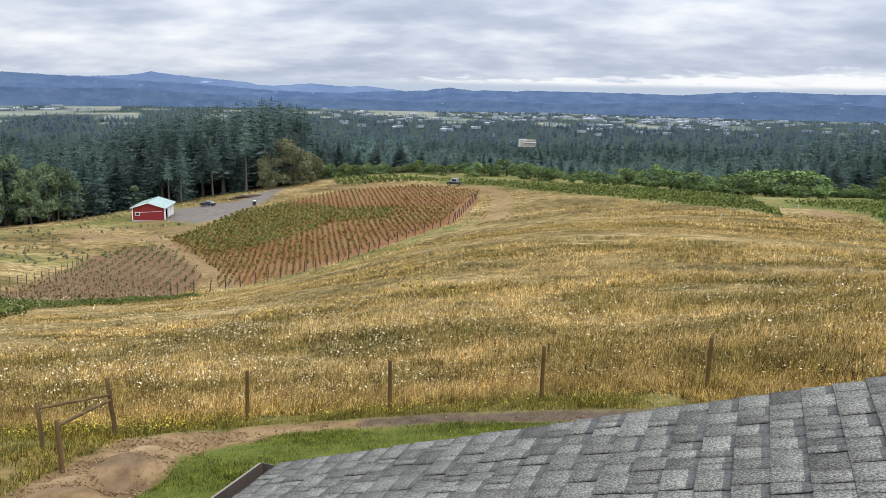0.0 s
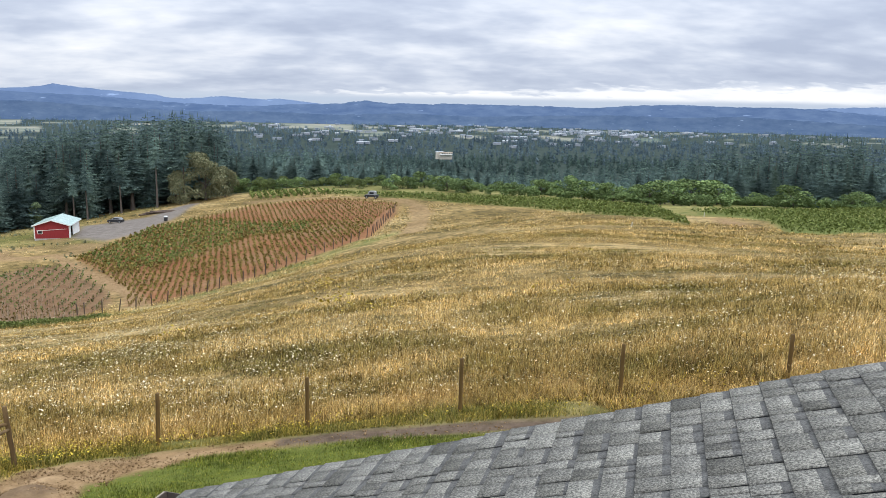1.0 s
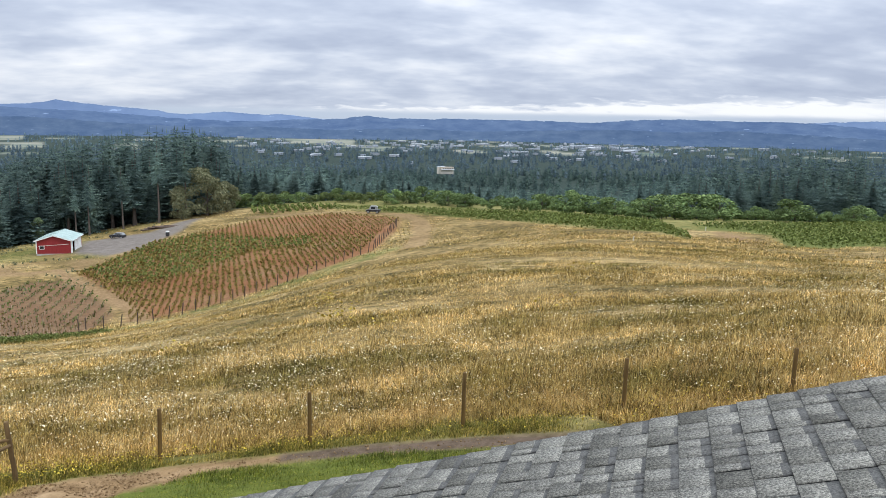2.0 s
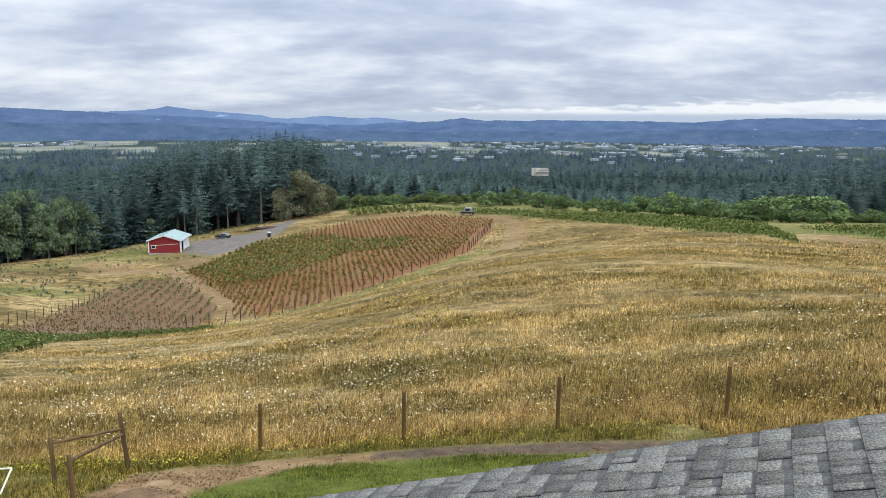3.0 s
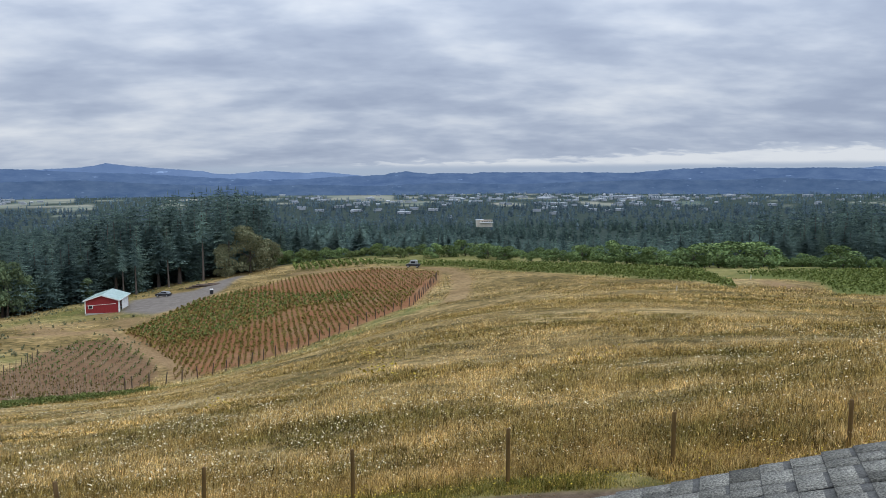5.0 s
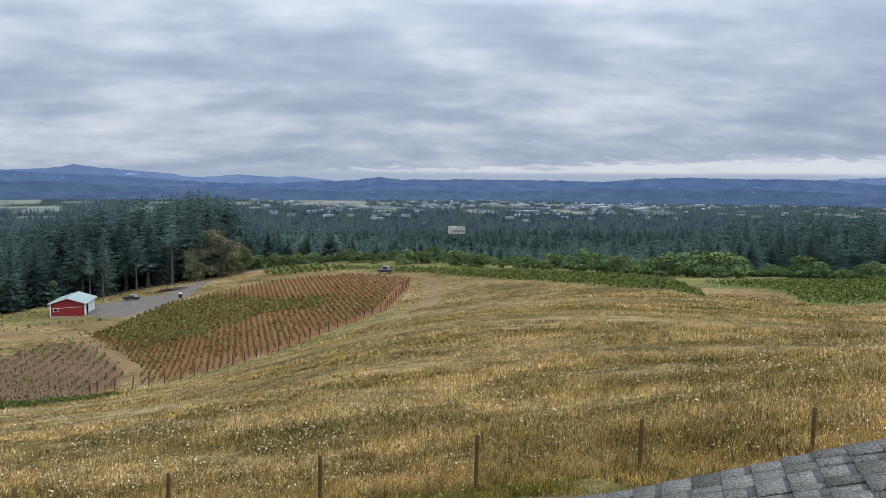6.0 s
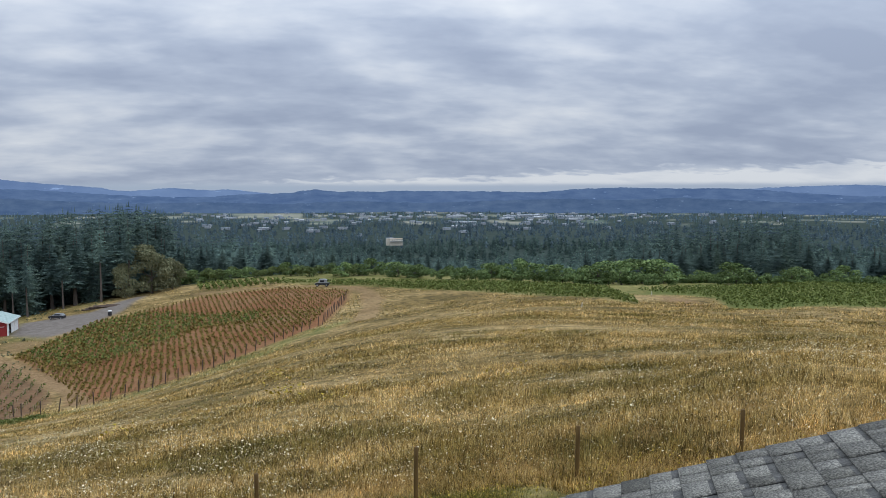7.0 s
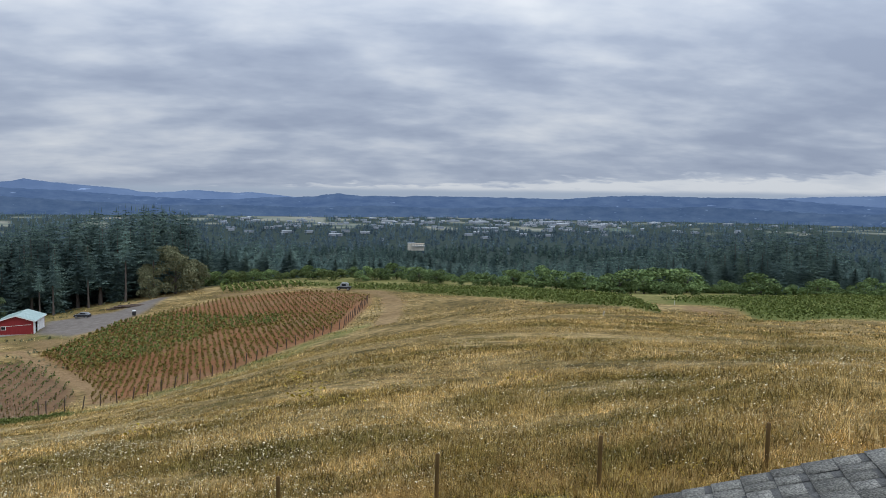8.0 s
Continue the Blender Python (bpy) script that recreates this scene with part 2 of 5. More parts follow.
def ground_material():
    p = Paint("meadow_and_soil", 0.95, 0, 0.1)
    wide, fine, mid = p.noise(0.05, 5, 0.6, (1, 1.8, 1)), p.noise(5.0, 6, 0.7), p.noise(0.6, 5, 0.6)
    straw = p.ramp(wide, [(0.36, (0.13, 0.095, 0.032)), (0.5, (0.24, 0.168, 0.066)), (0.64, (0.37, 0.272, 0.125))])
    thatch = p.ramp(p.noise(0.55, 4, 0.65, (1, 1.6, 1)), [(0.38, (0.38, 0.41, 0.30)), (0.5, (0.95, 0.95, 0.93)), (0.62, (1.4, 1.36, 1.3))])
    c = p.scale_col(straw, thatch)
    a, b, d = p.attr("zone_a"), p.attr("zone_b"), p.attr("zone_c")
    speck = p.ramp(fine, [(0.3, (0.72, 0.72, 0.72)), (0.7, (1.15, 1.15, 1.15))])
    lush = p.ramp(mid, [(0.3, (0.06, 0.115, 0.018)), (0.7, (0.17, 0.20, 0.05))])
    c = p.mix(b[2], c, lush)
    soil = p.ramp(p.noise(0.08, 5, 0.6), [(0.3, (0.215, 0.088, 0.038)), (0.5, (0.228, 0.112, 0.052)), (0.7, (0.24, 0.142, 0.074))])
    soil = p.scale_col(soil, p.ramp(p.noise(1.1, 6, 0.7), [(0.3, (0.7, 0.72, 0.7)), (0.7, (1.3, 1.25, 1.15))]))
    c = p.mix(b[0], c, soil)
    low = p.ramp(p.noise(0.25, 5, 0.6), [(0.3, (0.15, 0.080, 0.042)), (0.7, (0.19, 0.12, 0.066))])
    c = p.mix(d[2], c, p.scale_col(low, p.ramp(p.noise(1.4, 6, 0.7), [(0.3, (0.65, 0.65, 0.65)), (0.7, (1.35, 1.3, 1.25))])))
    gravel = p.ramp(mid, [(0.3, (0.14, 0.12, 0.10)), (0.7, (0.22, 0.19, 0.16))])
    c = p.mix(b[1], c, gravel)
    tan = p.ramp(p.noise(1.5, 7, 0.7), [(0.32, (0.14, 0.083, 0.035)), (0.5, (0.255, 0.163, 0.078)), (0.7, (0.35, 0.24, 0.13))])
    c = p.mix(a[0], c, tan)
    bed = p.ramp(p.noise(4, 6, 0.7), [(0.3, (0.07, 0.048, 0.03)), (0.7, (0.16, 0.115, 0.08))])
    c = p.mix(a[1], c, bed)
    lawn = p.ramp(p.noise(2.2, 6, 0.65), [(0.3, (0.07, 0.088, 0.014)), (0.7, (0.14, 0.155, 0.03))])
    c = p.mix(a[2], c, lawn)
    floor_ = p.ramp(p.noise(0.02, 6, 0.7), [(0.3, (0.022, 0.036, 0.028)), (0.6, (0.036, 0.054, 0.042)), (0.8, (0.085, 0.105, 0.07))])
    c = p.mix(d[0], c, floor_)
    pale = p.ramp(p.noise(0.004, 4, 0.6), [(0.35, (0.13, 0.17, 0.13)), (0.65, (0.33, 0.31, 0.24))])
    c = p.mix(d[1], c, pale)
    p.color(p.scale_col(c, speck, 0.8))
    p.bump(fine, 0.5, 0.05)
    return p.mat


GROUND = ground_material()


def blade_material(name, stops, patch, patch_scale=0.12, shine=0.75):
    """Grass: every blade its own tone, with drifts of another tone across the meadow."""
    p = Paint(name, shine, 0, 0.2)
    own = p.ramp(p.island(), stops)
    drift = p.ramp(p.noise(patch_scale, 3, 0.6, (1, 1.9, 1)), patch)
    # uneven tone whose dark end paints the shade in gaps between tufts
    mottle_shade = p.ramp(p.noise(patch_scale * 55, 2, 0.6), [(0.36, (0.30, 0.28, 0.20)), (0.5, (0.95, 0.94, 0.92)), (0.64, (1.45, 1.42, 1.36))])
    clump = p.ramp(p.noise(patch_scale * 9, 3, 0.65, (1, 1.5, 1), True, 9.0), [(0.37, (0.45, 0.43, 0.30)), (0.5, (1, 1, 1)), (0.63, (1.4, 1.36, 1.28))])
    p.color(p.scale_col(p.scale_col(p.scale_col(own, drift), mottle_shade), clump))
    p.bsdf.inputs["Subsurface Weight"].default_value = 0.0
    return p.mat


STRAW = blade_material("dry_grass", [(0.0, (0.10, 0.088, 0.018)), (0.14, (0.13, 0.084, 0.022)), (0.25, (0.27, 0.175, 0.048)), (0.5, (0.475, 0.325, 0.105)), (0.8, (0.66, 0.50, 0.212)), (1.0, (0.80, 0.665, 0.365))],
                       [(0.37, (0.40, 0.45, 0.29)), (0.45, (0.68, 0.69, 0.55)), (0.52, (0.98, 0.97, 0.92)), (0.59, (1.36, 1.35, 1.42))])
TAWNY = blade_material("tawny_grass", [(0.0, (0.24, 0.145, 0.045)), (0.4, (0.45, 0.285, 0.095)), (0.75, (0.60, 0.40, 0.15)), (1.0, (0.72, 0.55, 0.27))],
                       [(0.35, (0.8, 0.82, 0.7)), (0.6, (1.0, 1.0, 1.0))], 0.4)
GREEN = blade_material("green_weeds", [(0.0, (0.085, 0.088, 0.014)), (0.45, (0.19, 0.175, 0.032)), (0.7, (0.34, 0.28, 0.07)), (1.0, (0.50, 0.36, 0.13))],
                       [(0.35, (0.75, 0.85, 0.8)), (0.65, (1.15, 1.1, 0.9))], 0.4)
TURF = blade_material("lawn_grass", [(0.0, (0.07, 0.105, 0.012)), (0.5, (0.16, 0.21, 0.028)), (0.85, (0.27, 0.30, 0.06)), (1.0, (0.40, 0.40, 0.15))],
                      [(0.38, (0.48, 0.52, 0.42)), (0.62, (1.4, 1.25, 1.1))], 2.6)


def leaf_material(name, dark, light, vary=0.5, spread=0.0):
    p = Paint(name, 0.8, 0, 0.06)
    own = p.ramp(p.island(), [(0.0, dark), (1.0, light)])
    tone = p.ramp(p.each(), [(0.0, (1 - vary * 0.5,) * 3), (1.0, (1 + vary * 0.5,) * 3)])
    c = p.scale_col(own, tone)
    if spread:
        c = p.scale_col(c, p.ramp(p.noise(spread, 2, 0.6, (1, 1, 0.4)), [(0.34, (0.55, 0.58, 0.6)), (0.5, (1, 1, 1)), (0.66, (1.5, 1.45, 1.3))]))
    p.color(c)
    return p.mat


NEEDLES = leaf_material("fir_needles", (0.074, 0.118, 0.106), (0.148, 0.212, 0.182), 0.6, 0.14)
# mid and valley needles hold the blue of distance haze in their colour
NEEDLES_MID_HAZE = leaf_material("mid_wood_haze_needles", (0.054, 0.090, 0.084), (0.102, 0.152, 0.132), 0.6, 0.10)
NEEDLES_FAR_HAZE = leaf_material("valley_haze_needles", (0.070, 0.112, 0.142), (0.118, 0.165, 0.19), 0.5, 0.05)
OAK = leaf_material("oak_leaves", (0.085, 0.092, 0.048), (0.20, 0.20, 0.112))
MAPLE_LEAF = leaf_material("maple_leaves", (0.066, 0.100, 0.055), (0.185, 0.235, 0.12))
SHRUB = leaf_material("hazel_leaves", (0.072, 0.118, 0.042), (0.205, 0.268, 0.10))
SHRUB_DULL = leaf_material("bramble_leaves", (0.068, 0.098, 0.034), (0.185, 0.22, 0.08))
VINE_LEAF = leaf_material("vine_leaves", (0.064, 0.086, 0.022), (0.172, 0.20, 0.056))
VINE_YOUNG = leaf_material("young_vine_leaves", (0.095, 0.074, 0.020), (0.215, 0.165, 0.048))
VINE_STAKE = leaf_material("pale_vine_stakes", (0.12, 0.085, 0.055), (0.30, 0.23, 0.16))
VINE_TUBE = leaf_material("young_vine_stems", (0.075, 0.035, 0.02), (0.22, 0.125, 0.075))
BARK = plain("fir_bark", (0.045, 0.036, 0.03), (0.15, 0.125, 0.105), 1.2, 0.9, 0, 0.6, (1, 1, 0.15))
TIMBER = plain("weathered_post_timber", (0.06, 0.036, 0.014), (0.20, 0.125, 0.05), 6.0, 0.85, 0, 0.5, (1, 1, 0.12))
POST_WOOD = plain("treated_post_timber", (0.06, 0.035, 0.010), (0.17, 0.10, 0.028), 7.0, 0.8, 0, 0.4, (1, 1, 0.1))
VINE_POST = plain("vineyard_post_timber", (0.04, 0.03, 0.024), (0.12, 0.085, 0.065), 3.0, 0.9, 0, 0.4, (1, 1, 0.2))


# ---- mesh helpers ----
def mesh_of(name, verts, faces, mats=(), face_mats=None, flat=True):
    """One mesh from arrays: verts (n, 3), faces (m, k) with one k."""
    verts, faces = np.asarray(verts, np.float32), np.asarray(faces, np.int32)
    me = bpy.data.meshes.new(name)
    me.vertices.add(len(verts)), me.vertices.foreach_set("co", verts.ravel())
    k = faces.shape[1]
    me.loops.add(faces.size), me.loops.foreach_set("vertex_index", faces.ravel())
    me.polygons.add(len(faces))
    me.polygons.foreach_set("loop_start", np.arange(0, faces.size, k, dtype=np.int32))
    me.polygons.foreach_set("loop_total", np.full(len(faces), k, np.int32))
    for m in mats:
        me.materials.append(m)
    if face_mats is not None:
        me.polygons.foreach_set("material_index", np.asarray(face_mats, np.int32))
    if not flat:
        me.polygons.foreach_set("use_smooth", np.ones(len(faces), bool))
    me.update(calc_edges=True)
    me.validate()
    return me


def part(name, bm, material, parent, label=""):
    """One bmesh (or finished mesh) as one object under a thing or a part."""
    if isinstance(bm, bpy.types.Mesh):
        me = bm
    else:
        me = bpy.data.meshes.new(name)
        bm.to_mesh(me)
        bm.free()
    if material and not me.materials:
        me.materials.append(material)
    ob = new(name, me)
    ob.parent = parent
    return tagged(ob, label) if label else ob


def empty(name, m, label, category, group="", kind=""):
    ob = new(name)
    ob.empty_display_size = 0.2
    ob.matrix_basis = m
    return tagged(ob, label, category, group, kind)


def box_bm(sx, sy, sz, at=(0, 0, 0), bevel=0.0, bm=None, m=None):
    """A box centred at a point (its base at z), with worn edges."""
    own = bmesh.new()
    bmesh.ops.create_cube(own, size=1.0)
    for v in own.verts:
        v.co = Vector((v.co.x * sx + at[0], v.co.y * sy + at[1], (v.co.z + 0.5) * sz + at[2]))
    if bevel:
        bmesh.ops.bevel(own, geom=own.edges[:], offset=bevel, segments=1, affect="EDGES")
    if m is not None:
        bmesh.ops.transform(own, matrix=m, verts=own.verts)
    if bm is None:
        return own
    tmp = bpy.data.meshes.new("tmp")
    own.to_mesh(tmp)
    own.free()
    bm.from_mesh(tmp)
    bpy.data.meshes.remove(tmp)
    return bm


def log_bm(a, b, r0, r1, sides=10, rings=5, wob=0.08, seed=0):
    """A round, slightly crooked pole from a to b with chamfered ends."""
    rnd = random.Random(seed)
    a, b = Vector(a), Vector(b)
    axis = (b - a).normalized()
    q = axis.to_track_quat("Z", "Y")
    bm = bmesh.new()
    loops = []
    stations = [(0, 0.8)] + [(i / rings, 1.0) for i in range(rings + 1)] + [(1.0, 0.8)]
    length = (b - a).length
    for i, (t, k) in enumerate(stations):
        r = (r0 + (r1 - r0) * t) * k
        off = Vector((rnd.uniform(-1, 1), rnd.uniform(-1, 1), 0)) * r0 * wob if 1 < i < rings + 1 else Vector((0, 0, 0))
        zz = t * length
        if i == 1:
            zz += r0 * 0.2
        if i == rings + 1:
            zz -= r0 * 0.2
        loops.append([bm.verts.new(a + q @ (Vector((math.cos(2 * math.pi * j / sides) * r * (1 + rnd.uniform(-wob, wob)), math.sin(2 * math.pi * j / sides) * r * (1 + rnd.uniform(-wob, wob)), zz)) + off)) for j in range(sides)])
    for l0, l1 in zip(loops, loops[1:]):
        for j in range(sides):
            f = bm.faces.new((l0[j], l0[(j + 1) % sides], l1[(j + 1) % sides], l1[j]))
            f.smooth = True
    bm.faces.new(loops[0][::-1]), bm.faces.new(loops[-1])
    return bm


# ---- ground ----
def fields(x, y):
    """Pale open fields on the valley floor."""
    r, deg = np.hypot(x, y), np.degrees(np.arctan2(x, y))
    plots = smooth(wave(x, y * 0.3, 48.0, 1.0), 0.42, 0.55) * smooth(r, 2300, 2500)
    west = smooth(wave(x, y * 0.35, 75.0, 4.0), -0.15, 0.05) * (deg < -22.0) * smooth(r, 3000, 3150)
    mid = smooth(wave(x, y * 0.3, 85.0, 2.0), 0.05, 0.2) * (np.abs(deg + 3.0) < 6.0) * smooth(r, 2900, 3000)
    return np.maximum(np.maximum(plots, west), mid) * (1 - smooth(r, 4150, 4300))


def build_ground():
    fine = np.linspace(-0.72, 0.80, 320)
    rest = np.linspace(0.80, 2 * math.pi - 0.72, 42)[1:-1]
    ang = np.concatenate([fine, rest])
    rad = np.concatenate([[0.5, 2.0, 4.0], np.exp(np.linspace(math.log(6.0), math.log(360.0), 300)), np.exp(np.linspace(math.log(375.0), math.log(4900.0), 60))])
    A, R = np.meshgrid(ang, rad)
    x, y = (R * np.sin(A)).ravel(), (R * np.cos(A)).ravel()
    z = heights(x, y)
    r = R.ravel()
    # tussocks, ruts and lumps
    rough = smooth(r, 14, 40)
    z += rough * 0.12 * wave(x, y, 1.7, 2.0) + smooth(r, 60, 140) * 0.25 * wave(x, y, 7.0, 5.0)
    dirt = area(x, y, DIRT, 0.22)
    z += dirt * (0.06 * wave(x, y, 0.30, 1.0) + 0.04 * wave(x, y, 0.12, 4.0)) * (0.4 + 0.6 * (x < -3.6))
    z += dug(x, y)
    n, m = len(ang), len(rad)
    i, j = np.meshgrid(np.arange(n), np.arange(m - 1))
    i2 = (i + 1) % n
    faces = np.stack([j * n + i, (j + 1) * n + i, (j + 1) * n + i2, j * n + i2], -1).reshape(-1, 4)
    me = mesh_of("ground", np.stack([x, y, z], -1), faces, [GROUND], flat=False)

    def give(name, *ch):
        at = me.attributes.new(name, "FLOAT_COLOR", "POINT")
        at.data.foreach_set("color", np.stack([*ch, np.ones(len(x))], -1).astype(np.float32).ravel())
    jag = 0.25 * wave(x, y, 0.5, 3.0)
    bare = 0.95 * smooth(1.7 + 0.9 * wave(x, y, 4.0, 1.0) - to_line(x, y, TRACK), -0.6, 0.9) + 0.9 * smooth(2.2 - to_line(x, y, TRACK_TOP) + 0.8 * wave(x, y, 5.0), -0.8, 0.8) * 0.7
    give("zone_a", np.maximum(dirt * smooth(dirt + jag, 0.2, 0.7), np.clip(np.maximum(np.maximum(bare, 0.9 * area(x, y, PATCH, 1.5)), 0.75 * area(x, y, BARN_LAWN, 3.0) * smooth(wave(x, y, 3.0, 2.0) + 0.5 * wave(x, y, 9.0), -0.5, 0.4)), 0, 1)), np.maximum(area(x, y, DARK_BED, 0.12), 0.55 * dirt * smooth(np.abs(dug(x, y)) + 0.08 * wave(x, y, 0.4, 2.0), 0.03, 0.16)), area(x, y, LAWN, 0.15))
    soil = area(x, y, VINES, 1.2)
    lush = smooth(3.6 + 2.0 * wave(x, y, 3.0) - to_line(x, y, [(px + 1.8, py - 3.4) for px, py in POST_LINE[1:-1]]), -1.5, 1.5) * (0.42 + 0.3 * wave(x, y, 1.5, 6.0))
    lush = np.maximum(lush, 0.5 * smooth(1.0 + 0.4 * wave(x, y, 0.8) - to_line(x, y, [(a, b - 0.35) for a, b in FENCE]), -0.4, 0.5) * (r < 40) * (1 - smooth(x, 3.5, 6.0)))
    lush = np.maximum(lush, 0.4 * smooth(wave(x, y, 13.0, 2.0), -0.1, 0.5) * (r > 150) * (r < 260) * (x < -60))
    lush = np.maximum(lush, np.maximum(0.7 * area(x, y, VINES_EAST, 1.0), 0.5 * area(x, y, BEYOND, 1.0)))
    lush = np.maximum(lush, 0.45 * smooth(r - np.interp(np.degrees(np.arctan2(x, y)), [-10, 0, 10, 16, 22], [270, 240, 222, 200, 195]), 0, 8) * (x > -40))
    give("zone_b", soil, area(x, y, YARD, 1.6), np.clip(lush, 0, 1))
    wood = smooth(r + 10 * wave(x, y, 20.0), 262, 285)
    pale = 0.85 * fields(x, y)
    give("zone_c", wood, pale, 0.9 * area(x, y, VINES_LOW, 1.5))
    return tagged(new("ground", me), "hillside of dry straw meadow, bare soil and vineyard", "ground", kind="structure")


build_ground()


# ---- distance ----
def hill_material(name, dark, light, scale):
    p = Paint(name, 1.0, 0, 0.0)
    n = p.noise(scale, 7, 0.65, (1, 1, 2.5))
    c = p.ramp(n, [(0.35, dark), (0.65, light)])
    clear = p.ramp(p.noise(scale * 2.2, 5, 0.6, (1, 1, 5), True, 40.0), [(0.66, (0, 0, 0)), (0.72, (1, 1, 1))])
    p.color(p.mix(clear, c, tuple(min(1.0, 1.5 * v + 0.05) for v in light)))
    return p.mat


def build_ridge(name, dist, base, profile, depth, mat, rough_top, label):
    """A far hill range: a solid slope whose crest follows bearing and height."""
    bear = np.linspace(-0.85, 0.95, 700)
    crest = np.interp(bear, [radians(b) for b, h in profile], [h for b, h in profile])
    crest = crest + rough_top * (0.6 * wave(bear * 1000, bear * 0, 3.0, 1.0) + 0.5 * wave(bear * 1000, bear * 0, 0.9, 2.0))
    verts, rows = [], 7
    for k in range(rows):
        f = k / (rows - 1)
        d = dist - depth * (1 - f) ** 1.0
        zz = base + (crest - base) * (f ** 1.25)
        verts.append(np.stack([d * np.sin(bear), d * np.cos(bear), zz], -1))
    n = len(bear)
    verts = np.concatenate(verts)
    i, j = np.meshgrid(np.arange(n - 1), np.arange(rows - 1))
    faces = np.stack([j * n + i, j * n + i + 1, (j + 1) * n + i + 1, (j + 1) * n + i], -1).reshape(-1, 4)
    tagged(new(name, mesh_of(name, verts, faces, [mat], flat=False)), label, "hills", kind="structure")


# distance haze is mixed into these hill colours, palest for the farthest range
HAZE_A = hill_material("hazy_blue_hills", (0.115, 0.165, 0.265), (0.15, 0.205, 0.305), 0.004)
HAZE_B = hill_material("wooded_hills_haze", (0.060, 0.094, 0.164), (0.094, 0.134, 0.205), 0.008)
HAZE_C = hill_material("low_hills_haze", (0.054, 0.086, 0.145), (0.086, 0.122, 0.18), 0.010)


def crest(dist, slopes):
    """Crest heights of a range from the slopes at which it stands over the eye."""
    return [(b, EYE + dist * v) for b, v in slopes]


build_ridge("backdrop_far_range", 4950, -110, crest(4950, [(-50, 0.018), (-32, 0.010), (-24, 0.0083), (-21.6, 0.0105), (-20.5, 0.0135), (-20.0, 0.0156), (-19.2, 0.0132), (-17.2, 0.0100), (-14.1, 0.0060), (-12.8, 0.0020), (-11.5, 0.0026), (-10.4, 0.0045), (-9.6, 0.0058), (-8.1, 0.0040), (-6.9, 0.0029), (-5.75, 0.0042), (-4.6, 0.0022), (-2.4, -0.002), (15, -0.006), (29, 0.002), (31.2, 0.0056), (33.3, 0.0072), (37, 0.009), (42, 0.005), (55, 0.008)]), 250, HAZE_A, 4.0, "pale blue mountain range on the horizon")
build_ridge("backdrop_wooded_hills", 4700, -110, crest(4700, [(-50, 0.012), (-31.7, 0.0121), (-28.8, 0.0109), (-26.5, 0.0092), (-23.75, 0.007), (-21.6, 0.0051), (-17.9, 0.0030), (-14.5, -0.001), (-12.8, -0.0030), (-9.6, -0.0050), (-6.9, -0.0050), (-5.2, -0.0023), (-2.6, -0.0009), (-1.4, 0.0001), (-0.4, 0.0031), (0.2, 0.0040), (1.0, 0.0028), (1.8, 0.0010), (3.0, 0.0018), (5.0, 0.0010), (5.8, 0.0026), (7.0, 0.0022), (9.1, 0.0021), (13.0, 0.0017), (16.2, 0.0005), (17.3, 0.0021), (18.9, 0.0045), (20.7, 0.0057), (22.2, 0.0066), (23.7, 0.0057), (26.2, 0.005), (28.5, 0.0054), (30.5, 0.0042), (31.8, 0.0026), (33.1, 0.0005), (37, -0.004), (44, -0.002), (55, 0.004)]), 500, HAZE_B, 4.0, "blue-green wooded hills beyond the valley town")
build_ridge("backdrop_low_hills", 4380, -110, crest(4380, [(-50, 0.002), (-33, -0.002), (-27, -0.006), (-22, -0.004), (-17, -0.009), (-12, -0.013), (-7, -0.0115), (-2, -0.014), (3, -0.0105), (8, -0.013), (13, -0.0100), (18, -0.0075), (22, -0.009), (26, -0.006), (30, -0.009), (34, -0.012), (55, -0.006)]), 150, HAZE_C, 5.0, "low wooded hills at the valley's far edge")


# ---- woods ----
def frond_arrays(p0, az, length, droop, width, steps, rnd, lift=0.15):
    """One bough: a drooping line with ragged needle sprays on both sides."""
    out = np.array([math.sin(az), math.cos(az), 0.0])
    side = np.array([math.cos(az), -math.sin(az), 0.0])
    verts, faces = [], []
    for k in range(steps + 1):
        t = k / steps
        verts.append(p0 + out * length * t + np.array([0, 0, -droop * length * t + lift * length * t * t]))
    for k in range(steps):
        mid = (verts[k] + verts[k + 1]) / 2
        w = width * (1.0 - 0.6 * k / steps) * rnd.uniform(0.7, 1.3)
        for s in (-1, 1):
            verts.append(mid + side * s * w + out * length * 0.16 + np.array([0, 0, -w * rnd.uniform(0.25, 0.8)]))
            faces.append((k, k + 1, len(verts) - 1))
    return verts, faces


